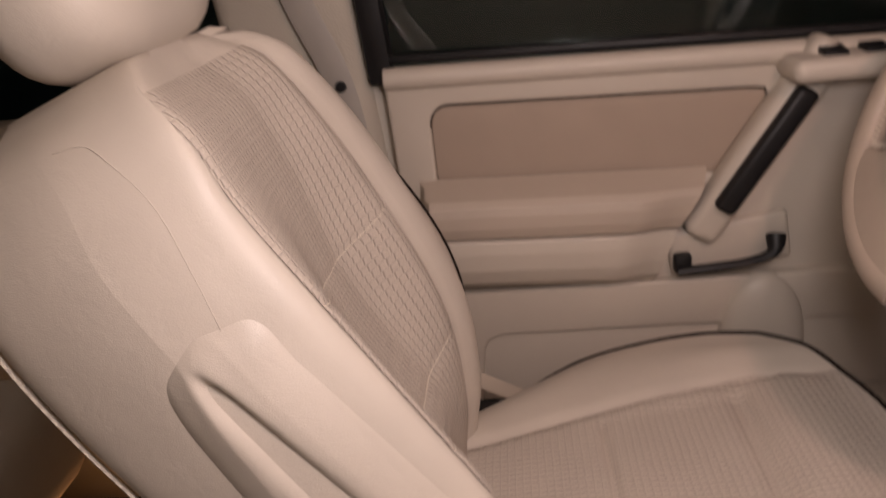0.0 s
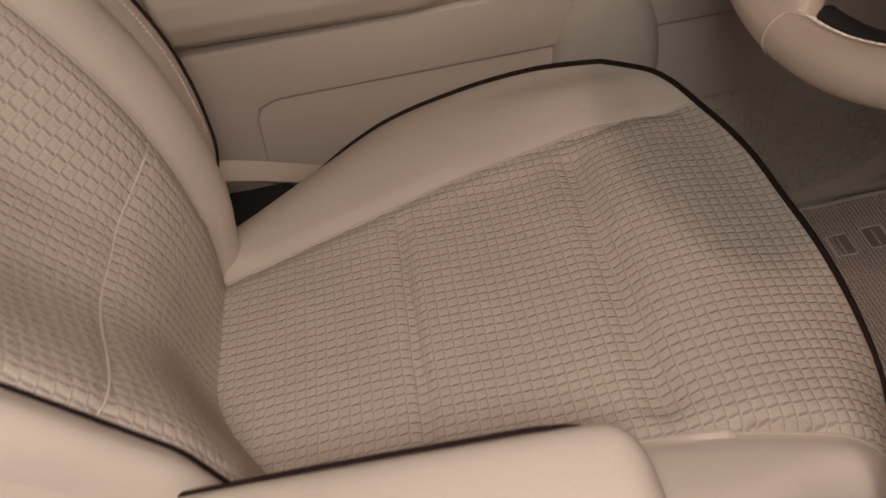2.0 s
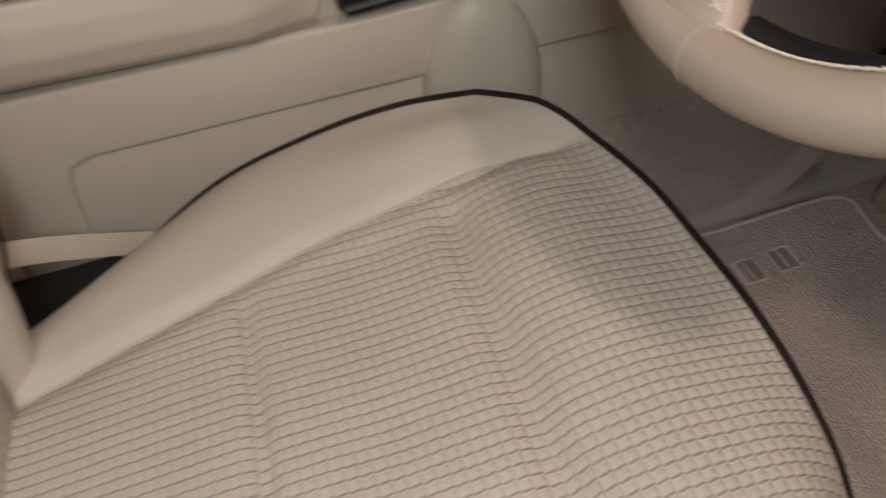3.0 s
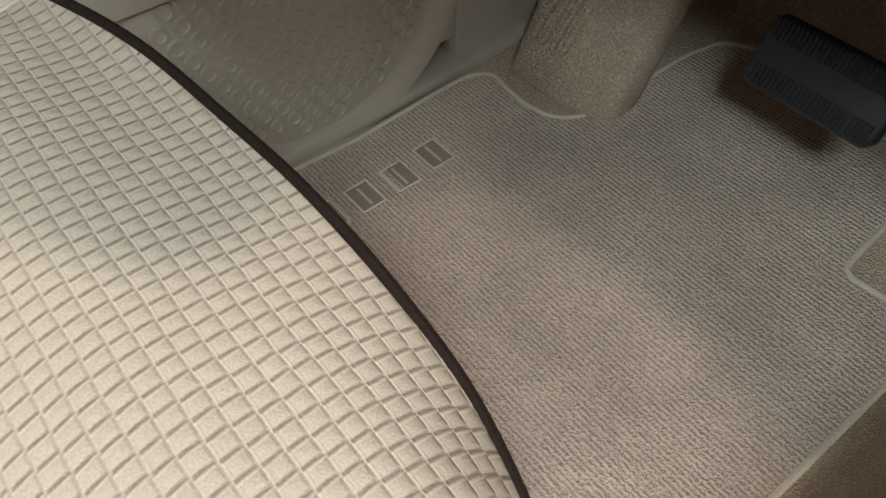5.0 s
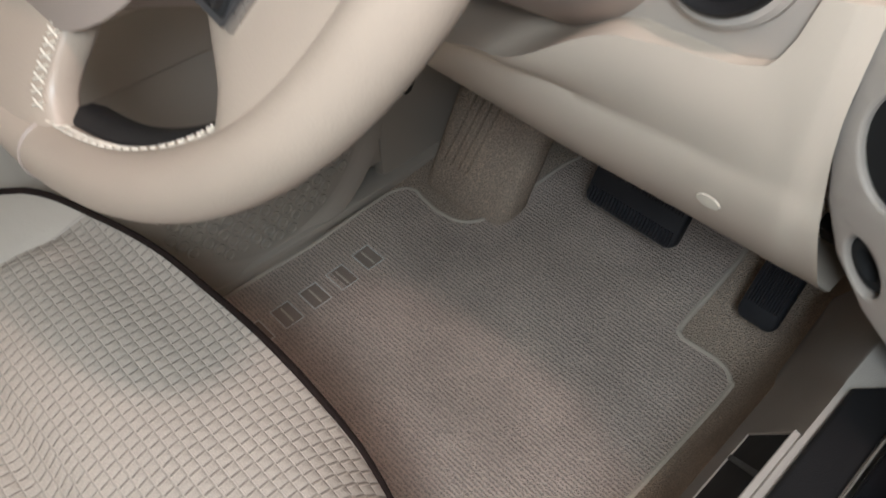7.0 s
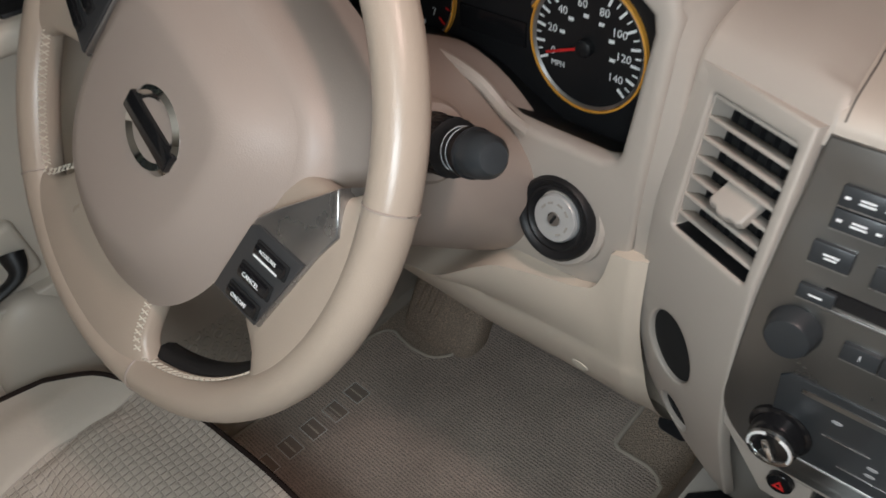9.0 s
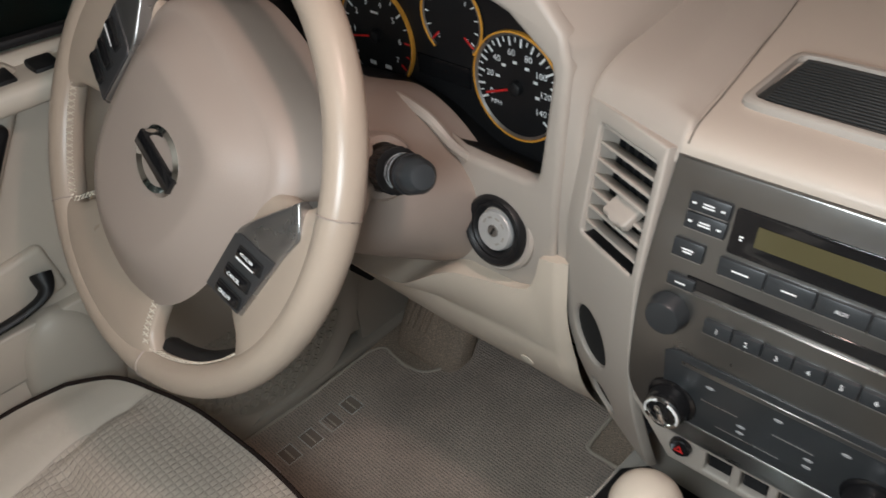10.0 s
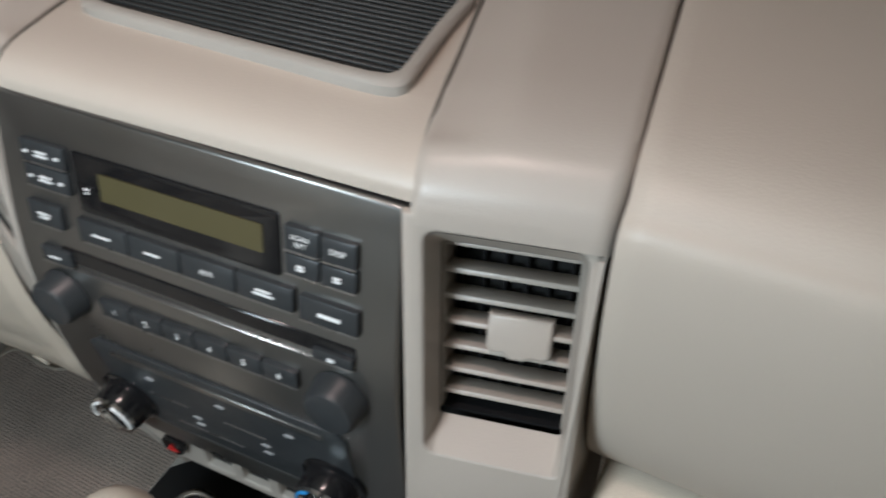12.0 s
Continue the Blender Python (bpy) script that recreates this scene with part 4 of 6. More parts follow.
    out = [(-0.006, 0.0), (-0.103, 0.002), (-0.106, -0.10), (-0.107, -0.19), (-0.104, -0.235), (-0.097, -0.275), (-0.083, -0.308), (-0.056, -0.334), (-0.022, -0.350), (-0.004, -0.352)]

    def fall(v):
        return curve(v, [(0.0, 0.0), (0.10, 0.0), (0.16, 0.007), (0.214, 0.017), (0.265, 0.033), (0.305, 0.050), (0.36, 0.076)])

    def on_side(u, v, out=0.0, turn=0):
        lean = (fall(v + 0.005) - fall(v - 0.005)) / 0.01
        return side @ pose(u, -v, -fall(v), math.degrees(math.atan(lean))) @ pose(0, 0, out, 0, 0, turn)

    vent_hole = rounded(-0.085, -0.115, -0.014, -0.014, 0.004)
    ovals = [oval(-0.066, -0.221, 0.0235, 0.033, 28, 12), oval(-0.063, -0.302, 0.0125, 0.0200, 24, 25)]
    panel = plate(out, [vent_hole, *ovals], 0.012, 0.0025)
    for k in range(9, 30):
        bmesh.ops.bisect_plane(panel, geom=panel.verts[:] + panel.edges[:] + panel.faces[:], plane_co=(0, -0.012 * k, 0), plane_no=(0, 1, 0))
    for v in panel.verts:
        v.co.z -= fall(-v.co.y)
    bmesh.ops.transform(panel, matrix=side, verts=panel.verts)
    put("tower_side", panel, DASH_PLASTIC)
    # near-black box behind the vent, in place of the hollow's shade
    put("hollow_shade", box(0.09, 0.13, 0.01, m=side @ pose(-0.055, -0.065, -0.034)), HOLE)
    put("speaker_cover", lathe([(0.0240, 0.0), (0.015, 0.0015), (0.0, 0.002)], 28, on_side(-0.066, 0.221, -0.005, 12) @ Matrix.Diagonal((1, 1.40, 1, 1))), HOLE, "black mesh oval")
    put("power_socket", lathe([(0.0130, 0.0), (0.012, 0.002), (0.008, 0.002), (0.006, -0.006), (0, -0.008)], 24, on_side(-0.063, 0.302, -0.006, 25) @ Matrix.Diagonal((1, 1.45, 1, 1))), HOLE, "black socket cover")
    build_vent(side, -0.085, -0.115, -0.014, -0.014, dash, inv, -0.06, -48)

    # right face of the tower: vent over a plain panel, in a recess with sloping walls
    rside = frame_of((0.215, 0.4425, 0.795), (1, 0.22, 0), -TOWER_DOWN)
    out = [(-0.041, 0.0), (0.039, 0.0), (0.040, -0.18), (0.038, -0.30), (-0.043, -0.30), (-0.042, -0.18)]
    hole = rounded(-0.0315, -0.134, 0.0350, -0.0075, 0.006)
    put("tower_side", plate(out, [hole], 0.006, 0.002, rside), DASH_PLASTIC)
    inner = rounded(-0.0290, -0.1245, 0.0320, -0.0225, 0.002)
    def slope(u, v):
        k = u * len(hole)
        i = int(k) % len(hole)
        a = Vector(hole[i]).lerp(Vector(hole[(i + 1) % len(hole)]), k - int(k))
        b = Vector(inner[i]).lerp(Vector(inner[(i + 1) % len(inner)]), k - int(k))
        q = a.lerp(b, v)
        return rside @ Vector((q.x, q.y, mix(-0.001, -0.019, v)))
    put("vent_recess", sheet(slope, 96, 3, wrap=True), DASH_PLASTIC, sharp=60)
    # the same near-black backing for shade behind the right face
    put("hollow_shade", box(0.08, 0.28, 0.01, m=rside @ pose(0.0, -0.145, -0.05)), HOLE)
    cheek = plate([(0.449, 0.786), (0.399, 0.50), (0.52, 0.50), (0.52, 0.80)], (), 0.0025, 0.0, Matrix(((0, 0, 1, 0.2552), (1, 0, 0, 0), (0, 1, 0, 0), (0, 0, 0, 1))))
    put("tower_cheek", cheek, DASH_PLASTIC)
    build_vent(frame_of((-0.66, 0.478, 0.80), (1, 0.1, 0), (0, 0.15, 0.98)), -0.035, -0.055, 0.035, 0.055, dash, inv)
    build_vent(rside @ pose(0, 0, -0.019), -0.0290, -0.1245, 0.0320, -0.0225, dash, inv, 0.02)
    return dash


def build_vent(m, x0, y0, x1, y1, dash, inv, lift=-0.02, lie=-16):
    """Louvred air vent: seven beige blades with upright dark vanes behind and a tab to steer them."""
    vent = thing("air_vent", m @ Matrix.Translation(((x0 + x1) / 2, (y0 + y1) / 2, -0.004)), "beige louvred air vent with a sliding tab", "air vent", "dashboard vents")
    w, h = x1 - x0, y1 - y0
    # near-black back plate puts the duct's shade into its colour
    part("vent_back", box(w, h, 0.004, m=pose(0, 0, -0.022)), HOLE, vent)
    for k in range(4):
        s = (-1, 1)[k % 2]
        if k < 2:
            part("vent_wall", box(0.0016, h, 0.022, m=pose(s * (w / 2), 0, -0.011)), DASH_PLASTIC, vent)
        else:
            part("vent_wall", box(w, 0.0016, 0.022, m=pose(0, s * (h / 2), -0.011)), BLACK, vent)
    n = 7
    for k in range(n):
        y = h / 2 - h * (k + 0.32) / n
        part("blade", box(w, 0.0030, 0.0150, 0.0012, 2, pose(0, y, -0.0070, -14)), DASH_PLASTIC, vent)
    for k in range(6):
        part("vane", box(0.0014, h, 0.008, m=pose(w * ((k + 0.5) / 6 - 0.5), 0, -0.0185)), BLACK, vent)
    brow = [(-0.0150, 0.012), (0.0150, 0.012), (0.0152, -0.006), (0.0120, -0.0085), (0.0065, -0.0080), (0.0030, -0.0100), (-0.0040, -0.0100), (-0.0075, -0.0072), (-0.0125, -0.0078), (-0.0152, -0.005)]
    tab = plate(brow[::-1], (), 0.009, 0.0022, pose(w * 0.10, h * lift, 0.0040, lie))
    part("slide_tab", tab, DASH_PLASTIC, vent)


build_dash()


# ---------- control stack ----------
def stack_bow(u, v):
    """The panel bulges towards the seats, is turned a little to the driver and falls back at its foot."""
    return -0.045 * u + curve(v, [(0.0, 0.0072), (0.03, 0.0080), (0.065, 0.0100), (0.09, 0.0102), (0.117, 0.0088), (0.16, 0.0028), (0.20, -0.006), (0.24, -0.0145), (0.28, -0.022), (0.30, -0.026)])


def on_stack(u, v, out=0.0):
    """Pose on the control panel: u across from its middle, v down from its top edge."""
    pitch = (stack_bow(0, v + 0.004) - stack_bow(0, v - 0.004)) / 0.008
    return TOWER @ pose(u, -v, stack_bow(u, v), -math.degrees(math.atan(pitch)), 2.6) @ Matrix.Translation((0, 0, out))


def bowed(bm):
    """Bend a flat plate to the panel's bulge."""
    for k in range(1, 25):
        bmesh.ops.bisect_plane(bm, geom=bm.verts[:] + bm.edges[:] + bm.faces[:], plane_co=(0, -0.012 * k, 0), plane_no=(0, 1, 0))
    for v in bm.verts:
        v.co.z += stack_bow(v.co.x, -v.co.y)
    return bm


def build_stack():
    stack = thing("control_stack", TOWER @ Matrix.Translation((0, -0.12, 0)), "gunmetal radio and heater panel with black buttons", "car radio")
    inv = stack.matrix_world.inverted()

    def put(name, bm, mat, m=None, parent=stack, label=""):
        bmesh.ops.transform(bm, matrix=inv @ (m if m is not None else Matrix()), verts=bm.verts)
        return part(name, bm, mat, parent, label)

    sweep = [(-0.0765 - 0.050 * math.cos(radians(q)), -0.200 - 0.050 * math.sin(radians(q))) for q in range(0, 91, 10)]
    face = [(0.1200, -0.001), (-0.1150, 0.003), (-0.1195, -0.05), (-0.1225, -0.10), *sweep, (0.1205, -0.250)]
    put("bezel", bowed(plate([(0.1210, -0.03), (-0.123, -0.03), (-0.129, -0.10), *[(1.05 * x - 0.002, 1.03 * y - 0.002) for x, y in sweep], (0.1210, -0.258)], (), 0.014, 0.004, pose(0, 0, -0.004))), DASH_PLASTIC, TOWER, label="beige rim round the panel")
    put("fascia", bowed(plate(face, (), 0.014, 0.002, pose(0, 0, 0.001))), GUNMETAL, TOWER)

    def button(u0, v0, u1, v1, texts=(), size=0.0042, out=0.0035, mat=BUTTON, highlight=True):
        w, h = u1 - u0, v1 - v0
        b = put("button", box(w, h, 0.006, 0.0012, 2), mat, on_stack((u0 + u1) / 2, (v0 + v1) / 2, out - 0.002))
        if highlight:
            bar = box(w * 0.96, 0.0008, 0.0008)
            bmesh.ops.transform(bar, matrix=inv @ on_stack((u0 + u1) / 2, v1 - 0.0004, out + 0.0008), verts=bar.verts)
            part("edge_line", bar, SATIN, b)
        for text, du, dv in texts:
            lettering(text, size, inv @ on_stack((u0 + u1) / 2 + du, (v0 + v1) / 2 + dv, out + 0.0013), b, PRINT)
        return b

    def bars(b, m, widths, gap=0.0022, h=0.0012):
        """Writing too small to read, as plain bars."""
        for k, w in enumerate(widths):
            bar = box(w, h, 0.0004)
            bmesh.ops.transform(bar, matrix=inv @ m @ pose(0, -(k - (len(widths) - 1) / 2) * gap, 0), verts=bar.verts)
            part("print", bar, PRINT, b)

    # display in a gloss black window
    put("display_bezel", bowed(plate(rounded(-0.0655, -0.0545, 0.0585, -0.0205, 0.002), (), 0.004, 0.0008, pose(0, 0, 0.0022))), BLACK_GLOSS, TOWER)
    put("display", box(0.0980, 0.0150, 0.0015), LCD, on_stack(0.0005, 0.0365, 0.0022), label="unlit olive display")
    bars(stack, on_stack(-0.0575, 0.041, 0.0032), (0.003, 0.002))
    # tuning pair on the upper left
    for k, v in enumerate((0.0200, 0.0340)):
        b = button(-0.0985, v, -0.0685, v + 0.0130)
        bars(b, on_stack(-0.0835, v + 0.0065, 0.0050), (0.008, 0.009))
        for s in (-1, 1):
            bar = box(0.003, 0.0016, 0.0004)
            bmesh.ops.transform(bar, matrix=inv @ on_stack(-0.0835 + s * 0.0105, v + 0.0065, 0.0050), verts=bar.verts)
            part("arrow", bar, PRINT, b)
    # four small keys on the upper right
    for i, u in enumerate((0.0620, 0.0812)):
        b = button(u, 0.0240, u + 0.0185, 0.0375, (() if i == 0 else (("DISP", 0, 0),)), 0.0042)
        if i == 0:
            lettering("SCAN", 0.0036, inv @ on_stack(u + 0.009, 0.0290, 0.0048), b, PRINT)
            lettering("RPT", 0.0036, inv @ on_stack(u + 0.009, 0.0328, 0.0048), b, PRINT)
        b = button(u, 0.0385, u + 0.0185, 0.0500)
        bars(b, on_stack(u + 0.009, 0.0445, 0.0050), (0.004, 0.004), 0.0018)
    # row of wide keys
    b = button(-0.1025, 0.0560, -0.0790, 0.0705)
    bars(b, on_stack(-0.0905, 0.0635, 0.0050), (0.009, 0.007))
    for k in range(4):
        u = -0.0677 + k * 0.0336
        b = button(u, 0.0580, u + 0.0330, 0.0720, ((("AUX", 0, 0),) if k == 2 else ()), 0.0040)
        if k != 2:
            bars(b, on_stack(u + 0.0165, 0.065, 0.0050), ((0.012,), (0.010,), (), (0.009, 0.012))[k])
    b = button(0.0690, 0.0590, 0.1010, 0.0735)
    bars(b, on_stack(0.0860, 0.0665, 0.0050), (0.012,), 0.002, 0.002)
    # disc slot with a bright lower lip
    put("disc_slot", box(0.186, 0.0105, 0.003, 0.001, 1), BLACK_GLOSS, on_stack(0.005, 0.0880, 0.0005))
    put("slot_lip", box(0.186, 0.0012, 0.0022, 0.0005, 1), SATIN, on_stack(0.005, 0.0965, 0.002))
    b = button(-0.1015, 0.0850, -0.0800, 0.0950)
    bars(b, on_stack(-0.0905, 0.0900, 0.0050), (0.008,))
    b = button(0.0745, 0.0885, 0.0975, 0.0955)
    bars(b, on_stack(0.0858, 0.0922, 0.0050), (0.004,), 0.002, 0.002)
    # preset keys 1 to 6
    for k in range(6):
        u = -0.0675 + k * 0.0219
        button(u, 0.1110, u + 0.0215, 0.1235, ((str(k + 1), 0, 0),), 0.0062)
    # volume and tuning knobs
    for u in (-0.0955, 0.0875):
        knob = put("knob", lathe([(0.0165, 0.0), (0.0165, 0.002), (0.0152, 0.004), (0.0147, 0.0115), (0.0132, 0.0138), (0.010, 0.0145), (0.0, 0.0143)], 36), BUTTON, on_stack(u, 0.1190, 0.001), label="dark rubbery round knob")
    # heater panel
    hp = [(-0.094, -0.158), (-0.088, -0.153), (0.080, -0.153), (0.087, -0.160), (0.087, -0.215), (0.074, -0.225), (-0.080, -0.225), (-0.092, -0.214)]
    put("heater_panel", bowed(plate(hp, (), 0.004, 0.001, pose(0, 0, 0.0030))), BUTTON, TOWER)
    put("heater_strip", box(0.150, 0.0045, 0.0012, 0.0004, 1), GUNMETAL, on_stack(-0.004, 0.1615, 0.0032))
    put("heater_line", box(0.150, 0.0009, 0.0012), SATIN, on_stack(-0.002, 0.2275, 0.0016))
    for u, v in ((-0.054, 0.174), (-0.001, 0.173), (0.047, 0.174), (-0.026, 0.199), (0.025, 0.198), (-0.026, 0.206), (0.025, 0.206)):
        dial = put("symbol", plate(oval(0, 0, 0.0034, 0.0013, 14), (), 0.0006, 0.0, pose(0, 0, 0.0036)), SYMBOL, on_stack(u, v, 0))
    for u, v, w in ((-0.045, 0.190, 0.03), (0.012, 0.190, 0.03), (-0.02, 0.2125, 0.05)):
        put("scale_line", box(w, 0.0007, 0.0005), SATIN, on_stack(u, v, 0.0034))
    for u, v, tints in ((-0.0835, 0.2080, (PRINT, PRINT)), (0.0705, 0.2070, (BLUE, RED))):
        base = put("rotary_knob", lathe([(0.0215, 0.0), (0.0212, 0.003), (0.0180, 0.004), (0.0172, 0.014), (0.0160, 0.0175), (0.0125, 0.0185), (0.0, 0.0182)], 40), BLACK_GLOSS, on_stack(u, v, 0.001), label="gloss black rotary knob with chrome ring")
        ring = lathe([(0.0160, 0.0175), (0.0158, 0.0198), (0.0132, 0.0200), (0.0125, 0.0185)], 40)
        bmesh.ops.transform(ring, matrix=inv @ on_stack(u, v, 0.001), verts=ring.verts)
        part("chrome_ring", ring, CHROME, base)
        for s, tint in zip((-1, 1), tints):
            arc = tube([(0.0142 * math.sin(a) * s, 0.0142 * math.cos(a), 0.0203) for a in (radians(20 + 8 * k) for k in range(12))], 0.0010, 6)
            bmesh.ops.transform(arc, matrix=inv @ on_stack(u, v, 0.001), verts=arc.verts)
            part("scale_arc", arc, tint, base)
        grip = box(0.005, 0.019, 0.006, 0.002, 2, pose(0, 0, 0.0205))
        bmesh.ops.transform(grip, matrix=inv @ on_stack(u, v, 0.001) @ pose(0, 0, 0, 0, 0, 25), verts=grip.verts)
        part("grip", grip, CHROME, base)
    return stack


build_stack()


def build_switch_row():
    row = thing("switch_row", on_stack(0, 0.268, 0.0), "beige switch row with a red hazard button and empty blanks", "switch panel")
    out = [(-0.118, 0.020), (0.118, 0.020), (0.112, -0.024), (-0.085, -0.024)]
    holes = [rounded(-0.052 + 0.031 * k, -0.016, -0.029 + 0.031 * k, 0.011, 0.002) for k in range(4)]
    part("switch_fascia", plate(out, holes, 0.010, 0.002, pose(0, 0, -0.006)), DASH_PLASTIC, row)
    for k in range(4):
        part("switch_blank", box(0.020, 0.022, 0.008, 0.001, 1, pose(-0.040 + 0.031 * k, -0.001, -0.014)), BLACK, row)
    haz = part("hazard_button", lathe([(0.0098, 0.0), (0.0095, 0.004), (0.0085, 0.005), (0, 0.0052)], 28, pose(-0.0730, 0.003, -0.004)), BLACK_GLOSS, row, "black round hazard button")
    tri = plate([(-0.0045, -0.0035), (0.0045, -0.0035), (0.0, 0.0045)], [[(-0.0022, -0.0022), (0.0022, -0.0022), (0.0, 0.0022)]], 0.0006, 0.0, pose(-0.0730, 0.003, 0.0018))
    part("red_triangle", tri, RED, haz)
    return row


build_switch_row()


# ---------- instruments ----------
def build_cluster():
    plane = Matrix(((1, 0, 0, -0.378), (0, 0, -1, 0.514), (0, 1, 0, 0.776), (0, 0, 0, 1)))
    cl = thing("instrument_cluster", plane, "black instrument cluster with orange-ringed white-on-black dials", "instrument cluster")
    part("cluster_face", plate(rounded(-0.225, -0.095, 0.199, 0.10, 0.03), (), 0.006, 0.001, pose(0, 0, 0)), BLACK, cl)
    part("trip_window", box(0.075, 0.022, 0.002, m=pose(0.0, -0.028, 0.001)), BLACK_GLOSS, cl)

    def dial(x, y, r, name, a0, a1, marks, labels, needle, size, red_from=None):
        d = part(name, lathe([(r, 0.0005), (r * 0.5, 0.0008), (0, 0.0008)], 48, pose(x, y, 0.001)), BLACK, cl)
        part("amber_ring", lathe([(r + 0.0028, 0.0), (r + 0.0028, 0.004), (r + 0.0010, 0.0045), (r + 0.0010, 0.0)], 56, pose(x, y, 0)), AMBER, d)
        part("silver_ring", lathe([(r + 0.0010, 0.003), (r, 0.0035), (r - 0.0022, 0.002), (r - 0.0022, 0.001)], 56, pose(x, y, 0)), SATIN, d)
        for k in range(marks + 1):
            a = radians(mix(a0, a1, k / marks))
            big = (k % 2 == 0)
            L, w = (0.0085, 0.0022) if big else (0.005, 0.0012)
            rr = r - 0.003 - L / 2
            col = RED if red_from is not None and k >= red_from else PRINT
            part("tick", box(L, w, 0.0005, m=pose(x + rr * math.cos(a), y + rr * math.sin(a), 0.0024, 0, 0, math.degrees(a))), col, d)
        for text, a in labels:
            a = radians(a)
            lettering(text, size, pose(x + (r - 0.0185) * math.cos(a), y + (r - 0.0185) * math.sin(a), 0.0024), d, PRINT, "numeral")
        a = radians(needle)
        part("needle", box(r * 0.72, 0.0024, 0.0012, 0.0004, 1, pose(x + r * 0.40 * math.cos(a), y + r * 0.40 * math.sin(a), 0.005, 0, 0, needle)), RED, d)
        part("needle_hub", lathe([(0.0075, 0), (0.0072, 0.006), (0.005, 0.0075), (0, 0.0075)], 24, pose(x, y, 0.002)), BLACK, d)
        return d

    spd = dial(0.100, -0.020, 0.0530, "speedometer", 205, -40, 28,
               [("0", 200), ("20", 168), ("40", 135), ("60", 100), ("80", 65), ("100", 32), ("120", 0), ("140", -33)], 200, 0.0095)
    lettering("MPH", 0.0070, pose(0.100 - 0.027, -0.020 - 0.022, 0.0024), spd, PRINT)
    for k in range(6):
        a = radians(165 - 35 * k)
        part("print", box(0.005, 0.0028, 0.0004, m=pose(0.100 + 0.025 * math.cos(a), -0.020 + 0.025 * math.sin(a), 0.0022)), PRINT, spd)
    tach = dial(-0.101, -0.012, 0.0560, "tachometer", 215, -35, 14,
                [(str(k), 215 - 250 * k / 7 if k else 212) for k in range(1, 8)], 190, 0.0100, 12)
    part("print", box(0.012, 0.0024, 0.0004, m=pose(-0.101, 0.014, 0.0022)), PRINT, tach)
    for s in (-1, 1):
        part("warning_print", box(0.010, 0.0045, 0.0004, m=pose(-0.101 + s * 0.013, -0.046, 0.0022)), PRINT, tach)
    # temperature and fuel share one round gauge with two arcs
    gx, gy, gr = 0.0175, 0.030, 0.040
    gauge = part("twin_gauge", lathe([(gr, 0.0005), (gr * 0.5, 0.0008), (0, 0.0008)], 48, pose(gx, gy, 0.001)), BLACK, cl, "temperature and fuel gauge")

    def arc(radius, a0, a1, z):
        return [(gx + radius * math.cos(radians(mix(a0, a1, k / 24))), gy + radius * math.sin(radians(mix(a0, a1, k / 24))), z) for k in range(25)]

    for a0, a1, needle, marks in ((118, 232, 222, (("C", 226), ("H", 132))), (62, -46, -38, (("E", -40), ("F", 42)))):
        part("amber_arc", tube(arc(gr + 0.001, a0, a1, 0.003), 0.0014, 6), AMBER, gauge)
        part("silver_arc", tube(arc(gr - 0.0014, a0, a1, 0.0025), 0.0011, 6), SATIN, gauge)
        for k in range(5):
            a = radians(mix(a0, a1, (k + 0.5) / 5))
            part("tick", box(0.005, 0.0013, 0.0005, m=pose(gx + (gr - 0.006) * math.cos(a), gy + (gr - 0.006) * math.sin(a), 0.0024, 0, 0, math.degrees(a))), PRINT, gauge)
        for text, a in marks:
            lettering(text, 0.0062, pose(gx + (gr - 0.0125) * math.cos(radians(a)), gy + (gr - 0.0125) * math.sin(radians(a)), 0.0024), gauge, PRINT, "numeral")
        a = radians(needle)
        part("needle", box(0.015, 0.0022, 0.0012, 0.0004, 1, pose(gx + (gr - 0.010) * math.cos(a), gy + (gr - 0.010) * math.sin(a), 0.004, 0, 0, needle)), RED, gauge)
    return cl


build_cluster()


# ---------- steering wheel and column ----------
WHEEL = frame_of((-0.418, 0.233, 0.7685), (math.cos(0.069), math.sin(0.069), 0), (-0.474 * math.sin(0.069), 0.474 * math.cos(0.069), 0.880))
TURNED = WHEEL @ pose(0, 0, 0, 0, 0, -29) @ Matrix.Scale(1.12, 4)


